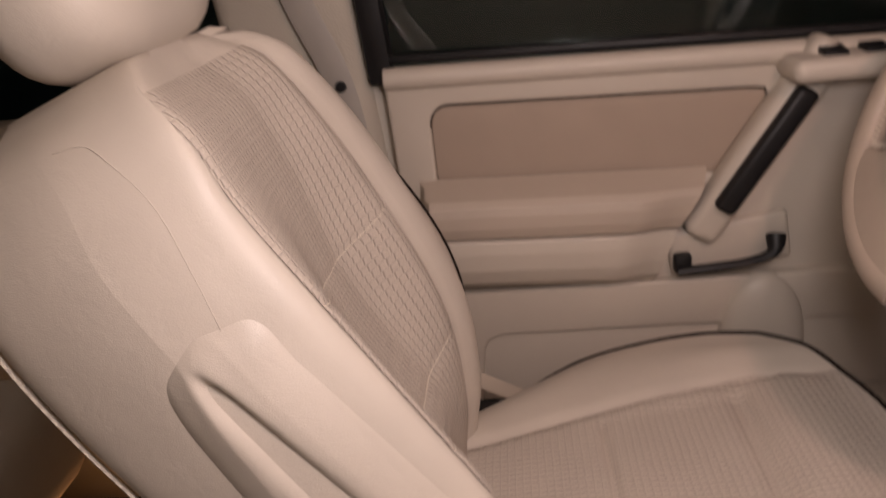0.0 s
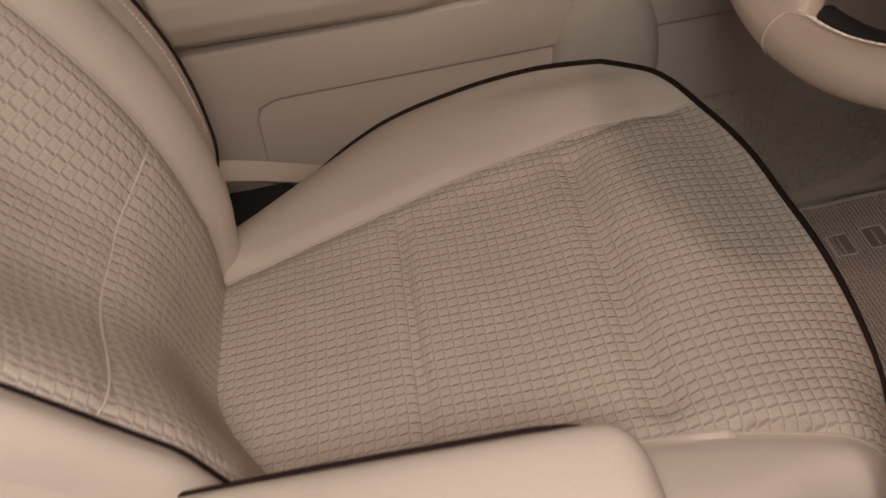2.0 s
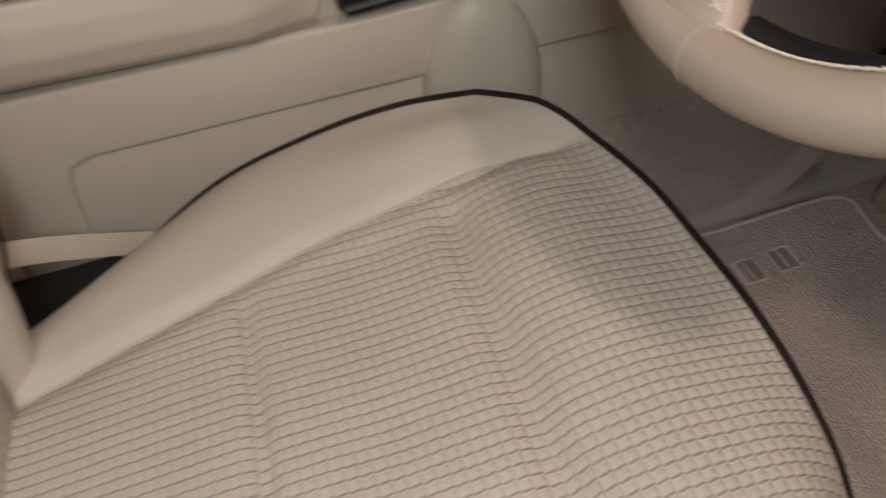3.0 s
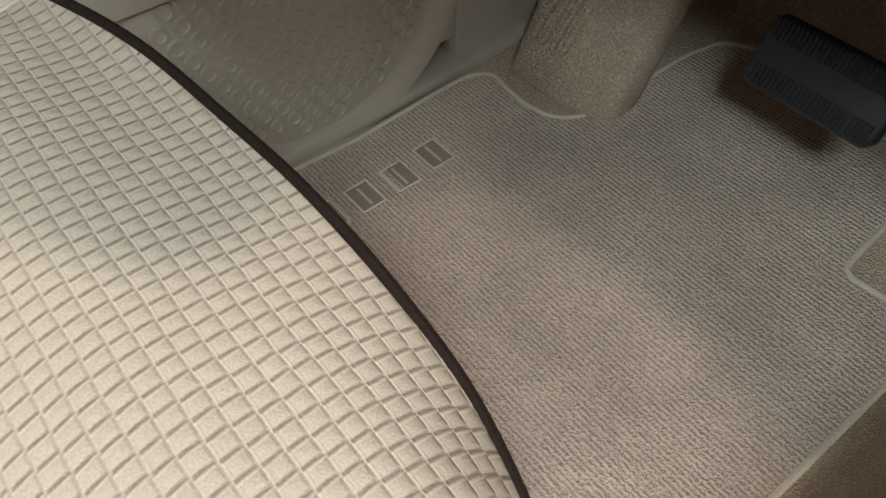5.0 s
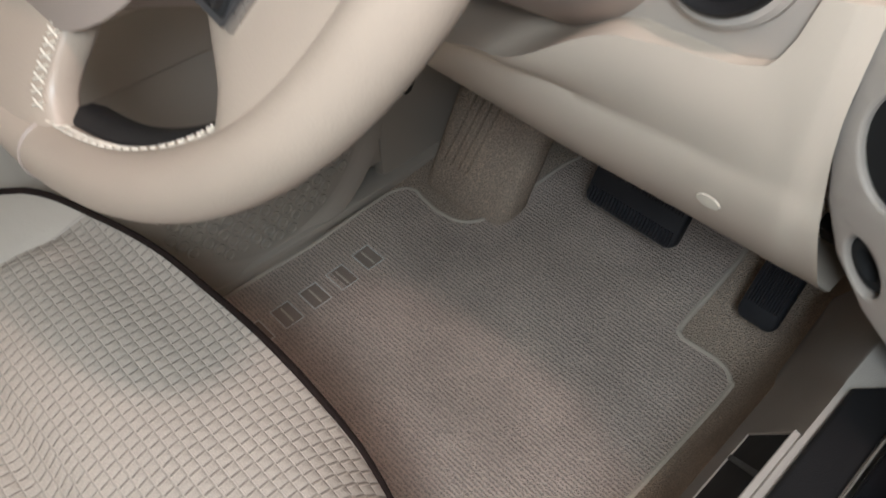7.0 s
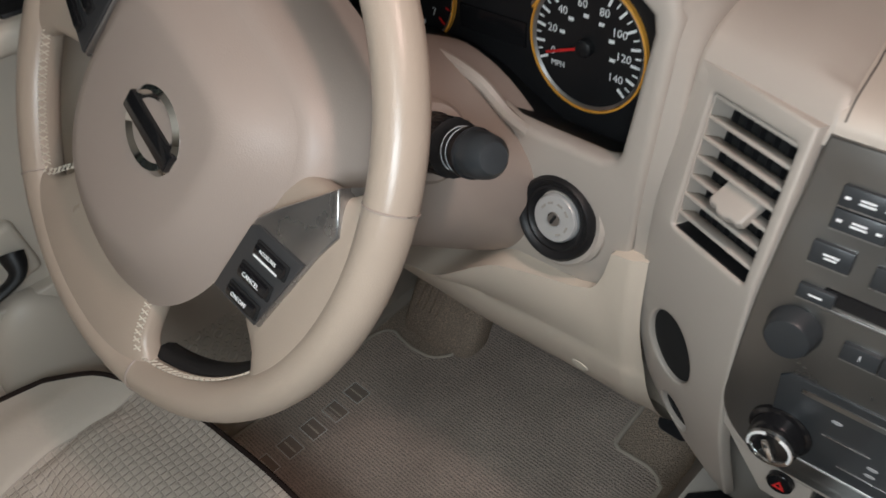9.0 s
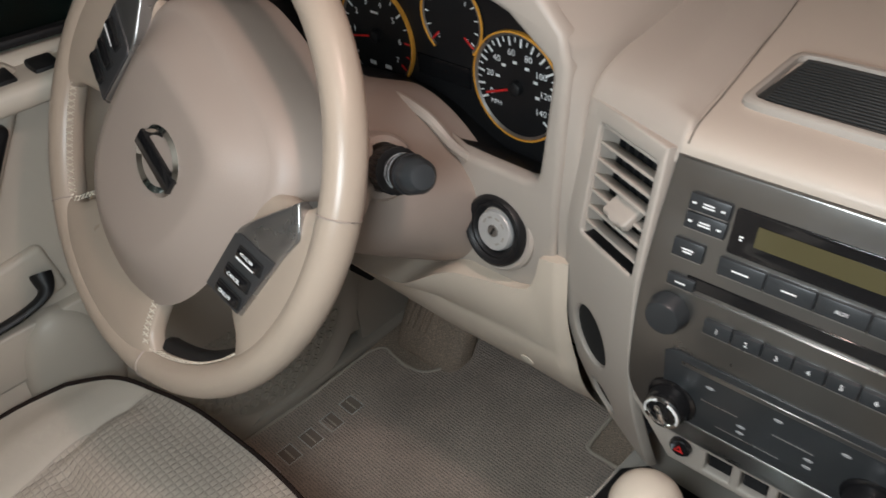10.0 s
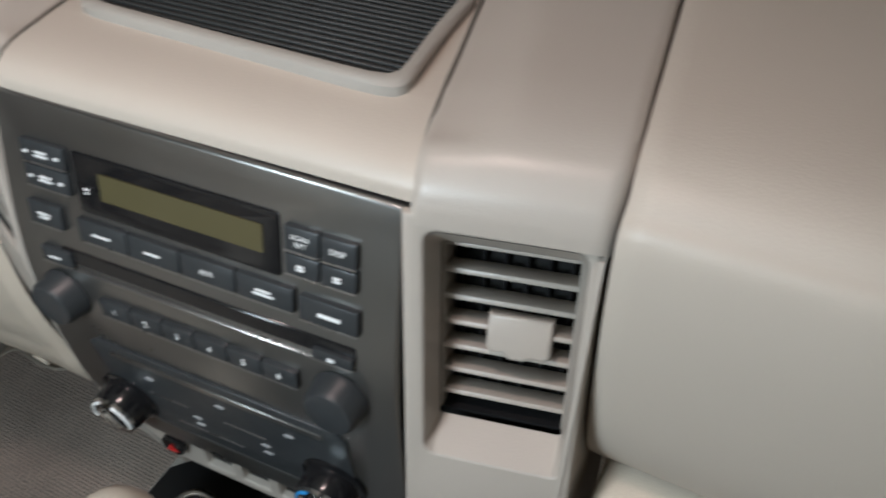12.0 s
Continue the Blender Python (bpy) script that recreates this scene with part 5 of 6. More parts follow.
def build_wheel():
    wheel = thing("steering_wheel", TURNED, "tan leather steering wheel turned to one side, silver switch pods", "steering wheel")
    R = 0.1765
    rim = bmesh.new()
    sheet(lambda u, v: Vector(((R + 0.0138 * math.cos(2 * math.pi * u)) * math.cos(2 * math.pi * v), (R + 0.0138 * math.cos(2 * math.pi * u)) * math.sin(2 * math.pi * v), 0.0152 * math.sin(2 * math.pi * u))), 24, 121, wrap=True, bm=rim)
    bmesh.ops.remove_doubles(rim, verts=rim.verts, dist=1e-5)
    part("rim", rim, RIM_LEATHER, wheel, "tan leather rim")
    for a in (31, 149, -59, -121):
        c, s = math.cos(radians(a)), math.sin(radians(a))
        loop = [((R + 0.0140 * math.cos(q)) * c, (R + 0.0140 * math.cos(q)) * s, 0.0154 * math.sin(q)) for q in (2 * math.pi * k / 24 for k in range(24))]
        part("rim_seam", tube(loop, 0.0007, 5, closed=True), HUB_PLASTIC, wheel)
    # cross stitches on the inside of the rim beside the two lower openings
    for a0, a1 in ((-57, -15), (-165, -123)):
        for k in range(22):
            a = radians(mix(a0, a1, k / 21))
            for w in (-1, 1):
                p = Vector(((R - 0.0141) * math.cos(a), (R - 0.0141) * math.sin(a), 0.003))
                t = Vector((-math.sin(a), math.cos(a), 0))
                part("stitch", tube([p - t * 0.0016 * w + Vector((0, 0, -0.0016)), p + t * 0.0016 * w + Vector((0, 0, 0.0044))], 0.00055, 4), STITCH, wheel)

    def spoke(a0, a1, r0, n0, name, mat, thick, w0=None):
        """A bent web from the hub out to the rim between two angles."""
        def f(u, v):
            q = 2 * math.pi * u
            c, s = math.copysign(abs(math.cos(q)) ** 0.5, math.cos(q)), math.copysign(abs(math.sin(q)) ** 0.6, math.sin(q))
            r = mix(r0, R - 0.004, v)
            mid, halfa = (a0 + a1) / 2, (a1 - a0) / 2
            grow = 1.0 + 0.16 * smooth(0.75, 1.0, v)
            ang = radians(mid + halfa * grow * c)
            if w0:
                ang = radians(mid) + c * mix(math.atan2(w0, r0), radians(halfa), v) * grow
            n = mix(n0, 0.0, smooth(0.0, 1.0, v)) + thick * s * mix(1.0, 0.85, v)
            return Vector((r * math.cos(ang), r * math.sin(ang), n))
        part(name, sheet(f, 40, 16, wrap=True, cap=True), mat, wheel)

    spoke(-17, 30, 0.075, -0.014, "spoke", RIM_LEATHER, 0.014)
    spoke(150, 202, 0.075, -0.014, "spoke", RIM_LEATHER, 0.014)
    spoke(-118, -59, 0.075, -0.016, "spoke", RIM_LEATHER, 0.015)

    # cross stitches up the edges of the lower spoke
    for side in (-1, 1):
        for k in range(13):
            v = mix(0.25, 0.84, k / 12)
            r, a = mix(0.075, R - 0.004, v), radians(-90 + side * 31 * 0.955 * (1.0 + 0.16 * smooth(0.75, 1.0, v)))
            p = Vector((r * math.cos(a), r * math.sin(a), mix(-0.016, 0.0, smooth(0.0, 1.0, v)) + 0.0096 * mix(1.0, 0.85, v)))
            t, across = Vector((math.cos(a), math.sin(a), 0)), Vector((-math.sin(a), math.cos(a), 0)) * side
            for w in (-1, 1):
                part("stitch", tube([p - t * 0.0016 * w - across * 0.003 + Vector((0, 0, 0.0022)), p + t * 0.0016 * w + across * 0.0012], 0.0006, 4), STITCH, wheel)

    # black backing along the inside of the rim at the two lower openings
    for a0, a1 in ((-58, -16),):
        arc = [((R - 0.0125) * math.cos(radians(mix(a0, a1, k / 24))), (R - 0.0125) * math.sin(radians(mix(a0, a1, k / 24))), -0.0125) for k in range(25)]
        part("rim_backing", tube(arc, 0.0085, 10, flat=1.3), BLACK, wheel, "black plastic backing of the rim")

    # padded hub: shield shape, domed
    def outline(a):
        c, s = math.cos(a), math.sin(a)
        top = (abs(c / 0.097) ** 4.0 + abs(s / 0.084) ** 4.0) ** (-1 / 4.0)
        low = (abs(c / 0.097) ** 2.4 + abs(s / 0.130) ** 2.4) ** (-1 / 2.4)
        return top if s > 0 else low

    def hub(u, v):
        a = 2 * math.pi * u
        k = v * 1.5707
        if v < 0.8:
            r = math.sin(v / 0.8 * 1.5707) ** 0.9
            z = 0.025 - 0.026 * smooth(0.60, 1.10, r) + 0.002 * (1 - r)
        else:
            t = (v - 0.8) / 0.2
            r = 1.0 + mix(-0.12, 0.24, smooth(-0.35, 0.35, math.sin(a))) * math.sin(t * 1.5707)
            z = 0.0015 - 0.078 * (1 - math.cos(t * 1.5707))
        e = outline(a) * r
        return Vector((e * math.cos(a), e * math.sin(a) - 0.002, z))

    bm = sheet(hub, 72, 40, wrap=True)
    bmesh.ops.remove_doubles(bm, verts=bm.verts, dist=1e-5)
    part("hub_cover", bm, HUB_PLASTIC, wheel, "smooth taupe hub cover")
    part("hub_back", lathe([(0.080, -0.075), (0.078, -0.030), (0.0, -0.028)], 48), HUB_PLASTIC, wheel)

    # badge: oval ring and a bar
    ring = lathe([(0.0268, 0.0), (0.0264, 0.0060), (0.0232, 0.0085), (0.0188, 0.0062), (0.0185, 0.0)], 44, pose(0.013, 0.001, 0.0205) @ Matrix.Diagonal((1.08, 0.94, 1, 1)))
    part("badge_ring", ring, CHROME, wheel, "chrome oval ring")
    part("badge_bar", box(0.056, 0.0135, 0.006, 0.0015, 2, pose(0.013, 0.001, 0.0275)), BLACK_GLOSS, wheel, "dark bar across the ring")
    part("badge_ground", plate(oval(0.013, 0.001, 0.024, 0.021), (), 0.004, 0.0, pose(0, 0, 0.0245)), HUB_PLASTIC, wheel)

    # switch pods left and right
    shape = ((0.101, -0.034), (0.142, -0.022), (0.1435, 0.042), (0.146, 0.062), (0.128, 0.080), (0.104, 0.036), (0.098, 0.022))
    front = ((0.1025, -0.0325), (0.1405, -0.0212), (0.1415, 0.034), (0.1035, 0.0225), (0.0995, 0.018))
    for s in (-1, 1):
        shift = 0.0 if s > 0 else 0.012
        pod = plate([(s * x + shift, y) for x, y in shape][::s], (), 0.030, 0.0025, pose(0, 0, 0.0125))
        pod = part("switch_pod", pod, SATIN, wheel, "satin silver switch pod")
        part("switch_face", plate([(s * x + shift, y) for x, y in front][::s], (), 0.004, 0.0008, pose(0, 0, 0.0140)), SWITCH_METAL, pod)
        for k, (x, y) in enumerate(((0.1255, -0.0172), (0.1240, -0.0012), (0.1245, 0.0172))):
            base = pose(0, 0, 0.0140) @ pose(s * x + shift, y, 0.001, 0, 0, 17 * s)
            part("key_well", box(0.0285, 0.0102, 0.002, 0.0008, 1, base @ pose(0, 0, -0.0005)), HOLE, pod)
            key = part("switch_key", box(0.0262, 0.0080, 0.006, 0.0022, 2, base), BLACK_GLOSS, pod)
            if s == 1:
                text = ("ON/OFF", "CANCEL", "ACCEL/RES")[k]
                lettering(text, 0.0039 if k < 2 else 0.0030, base @ pose(0, 0.0004 if k < 2 else 0.0020, 0.0033), key, PRINT)
            if k == 2:
                part("key_line", box(0.0205, 0.0010, 0.0006, m=base @ pose(0, -0.0024, 0.0032)), PRINT, key)
    return wheel


build_wheel()


def build_column():
    col = thing("steering_column", (-0.39, 0.40, 0.66), "taupe plastic steering column shroud", "steering column")
    inv = col.matrix_world.inverted()
    axis = Vector(WHEEL.col[2][:3])
    head = Vector(WHEEL.translation) - axis * 0.066 + Vector((0.012, 0, 0.008))
    foot = Vector((-0.392, 0.475, 0.640))

    def shroud(u, v):
        a = 2 * math.pi * u
        p = head.lerp(foot, v)
        c, s = math.cos(a), math.sin(a)
        w = mix(0.098, 0.124, smooth(0, 0.45, v))
        h = mix(0.074, 0.112, v)
        e = mix(0.8, 1.15, smooth(-0.1, 0.5, s))
        return p + Vector((w * math.copysign(abs(c) ** e, c), 0.42 * h * math.copysign(abs(s) ** (e + 0.05), s) * mix(1, 0.2, v), 0.9 * h * math.copysign(abs(s) ** (e + 0.05), s)))

    bm = sheet(shroud, 56, 20, wrap=True, cap=True)
    bmesh.ops.transform(bm, matrix=inv, verts=bm.verts)
    part("shroud", bm, HUB_PLASTIC, col)

    # wiper stalk in its round collar
    root, tip = Vector((-0.292, 0.346, 0.744)), Vector((-0.206, 0.320, 0.778))
    way = (tip - root).normalized()
    m = inv @ (Matrix.Translation(root) @ way.to_track_quat("Z", "Y").to_matrix().to_4x4())
    L = (tip - root).length
    part("stalk_collar", lathe([(0.030, -0.012), (0.030, 0.004), (0.027, 0.009), (0.0215, 0.010), (0.020, 0.004)], 36, m), HUB_PLASTIC, col)
    stalk = part("stalk", lathe([(0.0150, 0.0), (0.0155, L * 0.22), (0.0192, L * 0.24), (0.0196, L * 0.46), (0.0160, L * 0.49), (0.0150, L * 0.52), (0.0150, L * 0.66), (0.0165, L * 0.68), (0.0165, L * 0.74), (0.0, L * 0.75)], 36, m), BLACK, col, "black wiper stalk with white marks")
    part("stalk_end", lathe([(0.0150, L * 0.73), (0.0148, L * 0.84), (0.0135, L * 0.93), (0.0095, L * 0.985), (0.0, L)], 36, m), BUTTON, stalk, "dark grey domed end")
    for k in range(24):
        a = 2 * math.pi * k / 24
        part("grip_rib", box(0.0016, 0.0024, L * 0.20, 0.0006, 1, m @ pose(0.0194 * math.cos(a), 0.0194 * math.sin(a), L * 0.35, 0, 0, math.degrees(a))), BLACK, stalk)
    for k in range(2):
        part("mark_ring", tube([(0.0152 * math.cos(a), 0.0152 * math.sin(a), L * (0.56 + 0.07 * k)) for a in (math.pi * (0.3 + 0.9 * j / 30) for j in range(31))], 0.0004, 4), SYMBOL, stalk)
    for o in col.children_recursive:
        if o.name.startswith("mark_ring"):
            o.data.transform(m)

    # ignition lock in a dark ring
    lock = thing("ignition_lock", frame_of((-0.244, 0.437, 0.647), (1, 0, 0), (0, 0.22, 0.97)), "silver key barrel in a black ring", "ignition lock")
    part("lock_collar", lathe([(0.0440, -0.016), (0.0430, -0.003), (0.0400, 0.000), (0.0350, -0.001)], 44), DASH_PLASTIC, lock)
    part("lock_ring", lathe([(0.0366, -0.004), (0.0360, 0.005), (0.0335, 0.0078), (0.0305, 0.0070), (0.0280, 0.0040), (0.0258, 0.0046), (0.0236, 0.0030), (0.0212, -0.002)], 44), BLACK, lock)
    barrel = part("key_barrel", lathe([(0.0208, -0.006), (0.0205, 0.0030), (0.0192, 0.0046), (0.0, 0.0050)], 40), BARREL, lock, "brushed silver key barrel")
    part("key_slot", box(0.0026, 0.0085, 0.002, 0.0005, 1, pose(0, 0, 0.0057, 0, 0, -25)), HOLE, barrel)
    part("slot_plate", lathe([(0.0062, 0.0046), (0.006, 0.0059), (0, 0.0061)], 24), SATIN, barrel)
    for k, a in enumerate((150, 115, 75, 40, -20, -60)):
        part("print", box(0.0052, 0.0018, 0.0004, m=pose(0.0135 * math.cos(radians(a)), 0.0135 * math.sin(radians(a)), 0.0051, 0, 0, a - 90)), GREY, barrel)
    return col


build_column()


# ---------- footwell ----------
def mat_height(x, y):
    return 0.006 + 0.10 * max(0.0, y - 0.45) + 0.55 * max(0.0, y - 0.86) * 0.6


def build_floor_mat():
    edge = [(-0.776, 0.10), (-0.775, 0.334), (-0.769, 0.47), (-0.764, 0.585), (-0.756, 0.622), (-0.738, 0.636), (-0.712, 0.632), (-0.675, 0.630), (-0.640, 0.638), (-0.618, 0.662), (-0.608, 0.70), (-0.606, 0.78), (-0.598, 0.84), (-0.57, 0.875), (-0.42, 0.90), (-0.335, 0.89), (-0.312, 0.865), (-0.305, 0.78), (-0.302, 0.705), (-0.292, 0.690), (-0.27, 0.690), (-0.235, 0.690), (-0.214, 0.678), (-0.208, 0.65), (-0.211, 0.455), (-0.215, 0.10), (-0.24, 0.02), (-0.74, 0.02)]
    dense = [(p.x, p.y) for p in smooth_path([(x, y, 0) for x, y in edge], 220, closed=True)]
    mat = thing("floor_mat", (-0.49, 0.4, 0.0), "beige carpet floor mat with bound edge and embroidered lettering", "floor mat")
    bm = plate(dense, (), 0.007, 0.0)
    bmesh.ops.subdivide_edges(bm, edges=[e for e in bm.edges if e.calc_length() > 0.08], cuts=2)
    bmesh.ops.triangulate(bm, faces=bm.faces)
    for v in bm.verts:
        v.co.z += mat_height(v.co.x, v.co.y) + 0.001
    bmesh.ops.translate(bm, verts=bm.verts, vec=(0.49, -0.4, 0))
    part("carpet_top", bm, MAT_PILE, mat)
    line = [(x + 0.49, y - 0.4, mat_height(x, y) - 0.001) for x, y in dense]
    part("bound_edge", tube(line, 0.0040, 8, closed=True), MAT_EDGE, mat)
    # embroidered word, drawn as plain outlined blocks on darker patches
    for k in range(5):
        y = 0.501 - 0.0475 * k
        z = mat_height(-0.70, y)
        part("embroidery", box(0.036, 0.027, 0.0010, m=pose(-0.690 + 0.49, y - 0.4, z + 0.0010, math.degrees(math.atan(0.1)) if y > 0.45 else 0)), PATCH, mat)
        out = [(-0.019, -0.0145), (0.019, -0.0145), (0.019, 0.0145), (-0.019, 0.0145)]
        loop = [(-0.690 + 0.49 + a, y - 0.4 + b, z + 0.0022) for a, b in out]
        part("embroidery_line", tube(loop, 0.0011, 5, closed=True), PALE_THREAD, mat)
        part("embroidery_bar", box(0.030, 0.0030, 0.0016, 0.0006, 1, pose(-0.690 + 0.49, y - 0.4, z + 0.0020)), STITCH, mat)
    return mat


build_floor_mat()


def build_pedals():
    for name, cx, cy, cz, w, h, tilt, label in (("brake_pedal", -0.396, 0.688, 0.200, 0.130, 0.066, 62, "wide black ribbed rubber brake pedal"),
                                                ("accelerator_pedal", -0.227, 0.735, 0.135, 0.050, 0.090, 60, "narrow black ribbed accelerator pedal")):
        ped = thing(name, pose(cx, cy, cz, tilt), label, "pedal")
        part("pad", plate(rounded(-w / 2, -h / 2, w / 2, h / 2, 0.012), (), 0.018, 0.005), RUBBER, ped)
        if w > 0.1:
            for y0 in (-0.020, 0.020):
                for k in range(26):
                    part("rib", box(0.0028, 0.018, 0.0036, 0.0007, 1, pose(-w / 2 + 0.008 + k * (w - 0.016) / 25, y0, 0.0008)), RUBBER, ped)
            part("arm", box(0.022, 0.03, 0.26, 0.004, 2, pose(0.015, 0.055, -0.11, -20)), BLACK, ped)
        else:
            for k in range(12):
                part("rib", box(0.0025, 0.06, 0.0036, 0.0007, 1, pose(-w / 2 + 0.006 + k * (w - 0.012) / 11, 0.01, 0.0008)), RUBBER, ped)
            part("arm", box(0.014, 0.02, 0.25, 0.003, 2, pose(0.01, 0.06, -0.115, -20)), BLACK, ped)


build_pedals()


def build_footrest():
    rest = thing("foot_rest", pose(-0.668, 0.715, 0.125, 62), "moulded carpet foot rest with raised ribs", "foot rest")
    part("block", box(0.165, 0.26, 0.06, 0.022, 3, pose(0, 0, -0.03)), CARPET, rest)
    for k in range(4):
        part("rib", box(0.0085, 0.120, 0.012, 0.0035, 2, pose(-0.048 + 0.0155 * k, -0.008, 0.001, 0, 0, -8)), CARPET, rest)
    kick = thing("kick_panel", (-0.80, 0.78, 0.0), "beige sill and kick panel trim", "trim panel", kind="structure")
    part("kick_side", box(0.03, 0.50, 0.6, 0.01, 2, pose(-0.008, 0.09, 0.28)), DOOR_PLASTIC, kick)
    part("sill_plate", box(0.05, 1.5, 0.02, 0.006, 2, pose(-0.0, -0.60, 0.018)), DOOR_PLASTIC, kick)


build_footrest()


def build_bonnet_release():
    m = frame_of((-0.738, 0.631, 0.264), (0.034, 0.012, -0.012), (0.20, 0.36, 0.90))
    lever = thing("bonnet_release", m, "black plastic bonnet release lever on the kick panel", "lever")
    part("handle", box(0.052, 0.090, 0.020, 0.006, 3), BLACK, lever)
    for k, w in enumerate((0.010, 0.007)):
        part("print", box(w, 0.0022, 0.0006, m=pose(-0.006, -0.012 - 0.005 * k, 0.0103, 0, 0, 12)), PRINT, lever)
    part("bracket", box(0.075, 0.03, 0.016, 0.003, 2, pose(-0.034, 0.026, -0.014)), BLACK, lever)


build_bonnet_release()


# ---------- centre console ----------
def build_console():
    con = thing("centre_console", (0.0, 0.0, 0.0), "grey floor console with black top and cup holders", "console")
    # flanks lean in towards the top; the cup holder is set into the near one
    body = bmesh.new()
    rings = [[body.verts.new((x, y, z)) for x, y in plan] for z, plan in (
        (0.005, ((-0.168, -0.75), (0.168, -0.75), (0.168, 0.75), (-0.180, 0.75), (-0.172, 0.60), (-0.166, 0.40))),
        (0.200, ((-0.150, -0.75), (0.150, -0.75), (0.150, 0.72), (-0.165, 0.72), (-0.152, 0.61), (-0.149, 0.40))),
        (0.405, ((-0.095, -0.75), (0.134, -0.75), (0.134, 0.62), (-0.096, 0.62), (-0.095, 0.445), (-0.095, 0.392))))]
    body.faces.new(rings[0][::-1])
    body.faces.new(rings[2])
    for low, high in zip(rings, rings[1:]):
        for k in range(6):
            body.faces.new((low[k], low[(k + 1) % 6], high[(k + 1) % 6], high[k]))
    bmesh.ops.bevel(body, geom=[e for e in body.edges if max(v.co.z for v in e.verts) > 0.3], offset=0.007, segments=3, profile=0.5, affect="EDGES")
    part("body", body, GREY, con)
    part("top_panel", plate([(-0.088, 0.05), (0.145, 0.05), (0.145, 0.462), (-0.070, 0.462), (-0.090, 0.44)], (), 0.012, 0.003, pose(0, 0, 0.4135)), BLACK, con, "black console top")
    gate = part("gear_gate", plate(rounded(-0.062, 0.24, 0.06, 0.435, 0.02), [rounded(-0.056, 0.246, 0.054, 0.429, 0.015)], 0.006, 0.002, pose(0, 0, 0.419)), CHROME, con, "chrome-edged shift gate")
    part("gate_slot", box(0.108, 0.182, 0.002, m=pose(-0.001, 0.3375, 0.4148)), BLACK_GLOSS, con)
    slope = frame_of((-0.0955, 0.0, 0.404), (0, 1, 0), (-0.058, 0, -0.205))
    cup = part("cup_rim", plate([(0.213, 0.005), (0.398, 0.005), (0.454, 0.121), (0.269, 0.121)], [[(0.218, 0.008), (0.396, 0.008), (0.449, 0.118), (0.271, 0.118)]], 0.006, 0.001, slope @ pose(0, 0, 0.004)), GREY, con, "grey cup holder rim")
    part("cup_well", plate([(0.217, 0.007), (0.397, 0.007), (0.450, 0.119), (0.270, 0.119)], (), 0.006, 0.0, slope @ pose(0, 0, 0.0022)), HOLE, cup)
    part("divider", plate([(0.354, 0.008), (0.359, 0.008), (0.425, 0.118), (0.420, 0.118)], (), 0.006, 0.0, slope @ pose(0, 0, 0.0035)), BLACK, cup)
    # carpet climbing the tunnel beside the pedals, up to the console
    def flank(u, v):
        y, k = mix(-0.10, 0.95, v), u
        return (-0.222 + 0.074 * k ** 0.7, y, 0.10 * max(0.0, y - 0.45) * (1 - k) + 0.20 * k ** 1.5)

    part("tunnel_carpet", sheet(flank, 10, 30), CARPET, con, "tan carpet climbing the tunnel")
    lever = thing("gear_lever", (-0.009, 0.350, 0.413), "cream round-headed gear lever", "gear lever")
    part("shaft", tube([(0, 0.0, 0.0), (0, -0.002, 0.08)], 0.010, 12), CHROME, lever)
    part("knob", lathe([(0.0, 0.04), (0.018, 0.042), (0.0235, 0.06), (0.0285, 0.085), (0.0312, 0.104), (0.0305, 0.118), (0.0262, 0.130), (0.0185, 0.1385), (0.009, 0.1425), (0.0, 0.1435)], 36, pose(0, -0.004, 0)), CREAM, lever)


build_console()


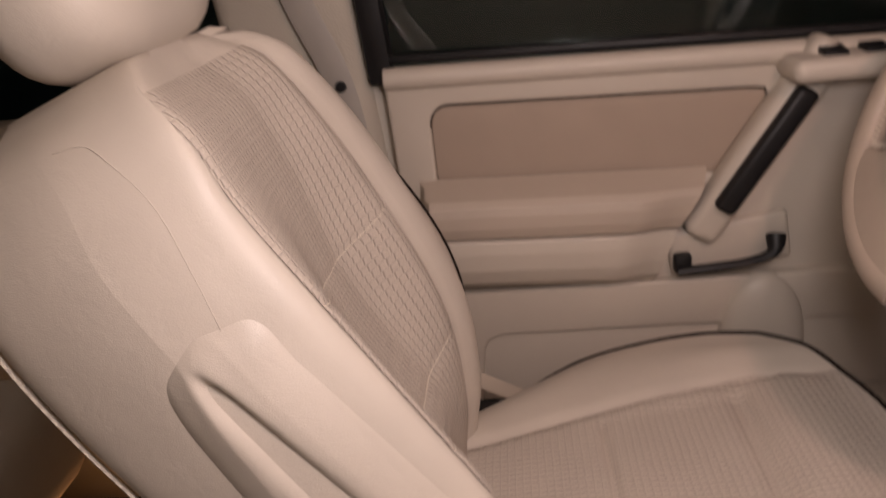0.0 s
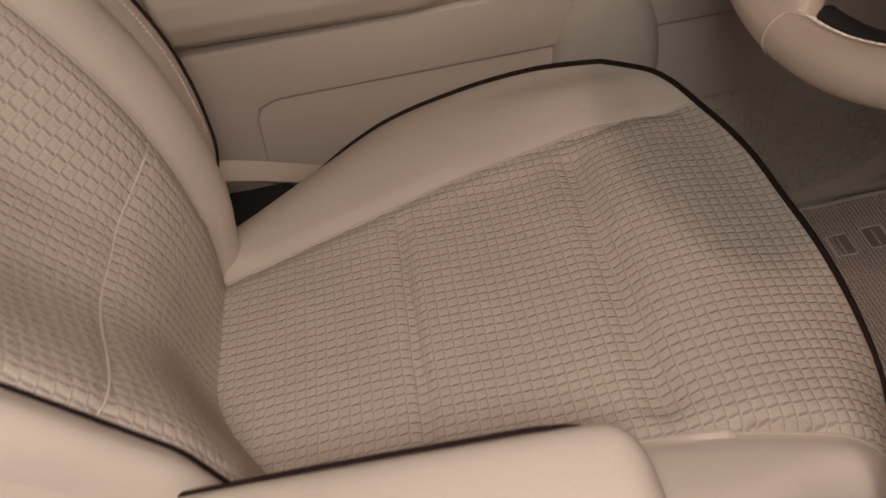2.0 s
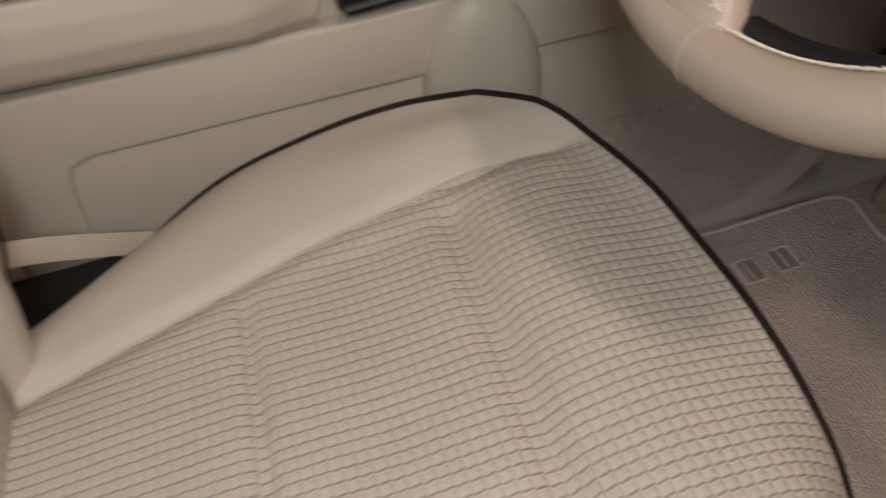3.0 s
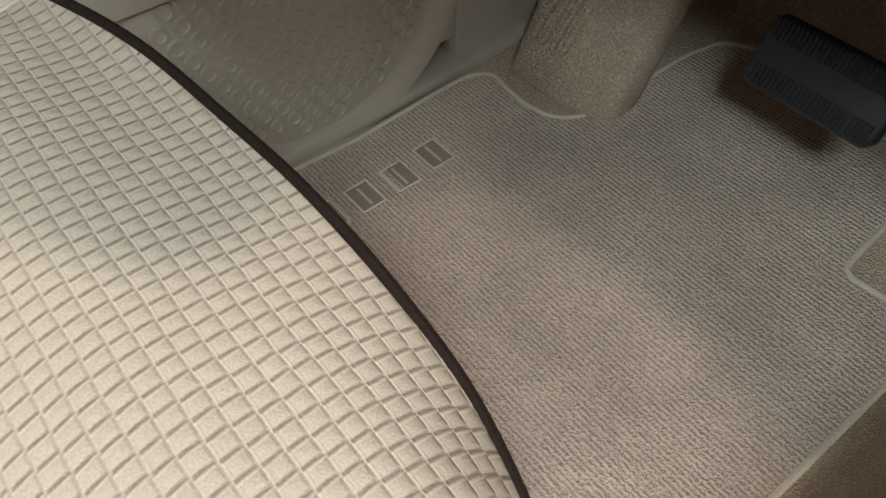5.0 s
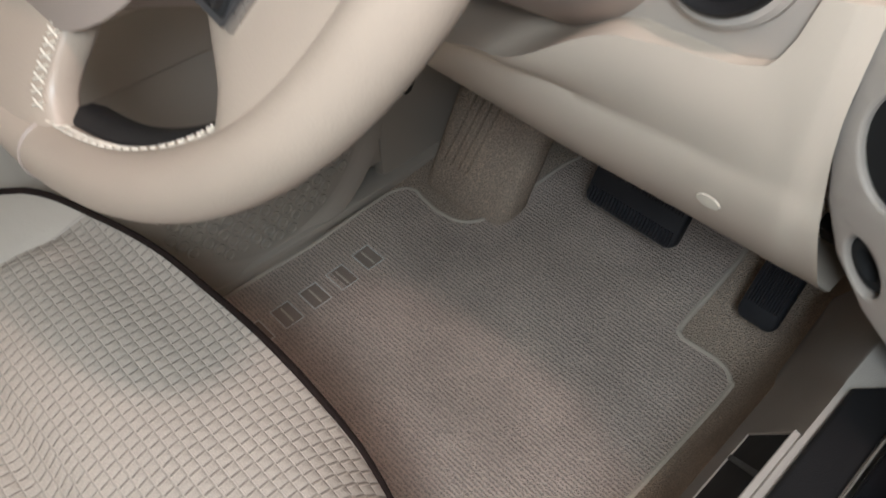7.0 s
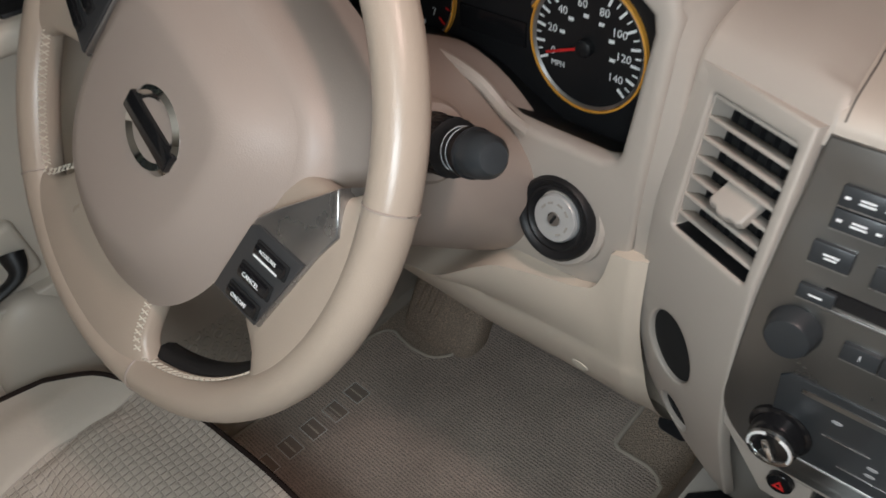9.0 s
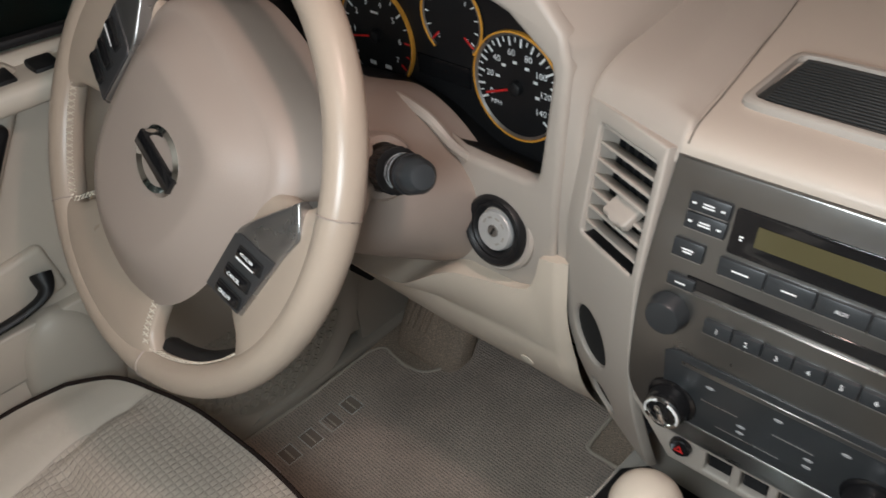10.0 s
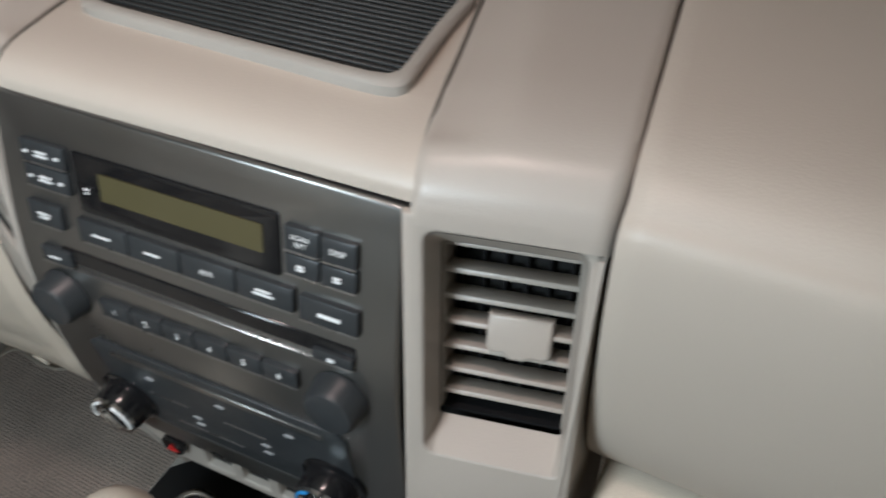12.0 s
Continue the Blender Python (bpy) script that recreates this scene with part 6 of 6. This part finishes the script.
# ---------- rear of the cabin ----------
def build_rear():
    seat = thing("rear_seat", (-0.4, -1.22, 0.0), "shaded beige rear bench seat with pale stitching", "seat")
    part("cushion", box(0.66, 0.55, 0.18, 0.05, 4, pose(0.05, 0.05, 0.33)), LEATHER, seat)
    part("backrest", box(0.66, 0.16, 0.62, 0.05, 4, pose(0.05, -0.30, 0.68, -14)), LEATHER, seat)
    part("rear_base", box(0.6, 0.4, 0.24, 0.02, 2, pose(0.05, 0.02, 0.12)), GREY, seat)
    lamp = thing("courtesy_lamp", (-0.650, -0.903, 0.096), "lit orange courtesy lamp low behind the seat", "lamp")
    part("housing", box(0.08, 0.13, 0.092, 0.008, 2, pose(0, 0, -0.050)), GREY, lamp)
    part("lens", box(0.040, 0.070, 0.012, 0.004, 2), glowing("courtesy_glow", (1.0, 0.50, 0.18), 14.0), lamp, "glowing amber lens")
    door = thing("rear_door", (-0.84, -1.1, 0.0), "beige rear door trim", "door")
    part("rear_trim", box(0.05, 1.1, 0.72, 0.02, 2, pose(0, 0, 0.40)), DOOR_PLASTIC, door)


build_rear()


def build_overhead():
    con = thing("overhead_console", (0.05, 0.35, 1.40), "beige overhead console with a lit map lamp", "roof console")
    part("shell", box(0.26, 0.26, 0.05, 0.02, 3), HEADLINER, con)
    part("map_lens", lathe([(0.028, 0.0), (0.026, -0.004), (0, -0.005)], 24, pose(0.09, -0.07, -0.027)), glowing("map_glow", (1.0, 0.75, 0.55), 6.0), con)
    # unseen roof lamp, added as soft fill to lift the shadows
    dome = thing("fill_dome", (0.10, -0.22, 1.405), "unseen white roof lamp added as soft overhead fill", "lamp")
    part("dome_base", box(0.20, 0.12, 0.02, 0.008, 2), HEADLINER, dome)
    part("dome_lens", box(0.14, 0.08, 0.012, 0.005, 2, pose(0, 0, -0.014)), glowing("fill_glow", (1.0, 0.93, 0.8), 34.0), dome)


build_overhead()


# ---------- outside the window ----------
def build_outside():
    ground = part("ground", sheet(lambda u, v: (mix(-60, 60, u), mix(-60, 60, v), -0.55), 3, 3), material("dark_asphalt", (0.045, 0.045, 0.045), 0.9))
    tagged(ground, "dark asphalt ground outside the car", "ground", kind="structure")
    wall = part("garage_wall", box(0.2, 9, 4, m=pose(-4.2, 0, 1.4)), material("green_wall", (0.05, 0.085, 0.075), 0.8, 0, 0, 0.01, 0.25, 0.8))
    tagged(wall, "dark green wall outside the window", "wall", kind="structure")


build_outside()
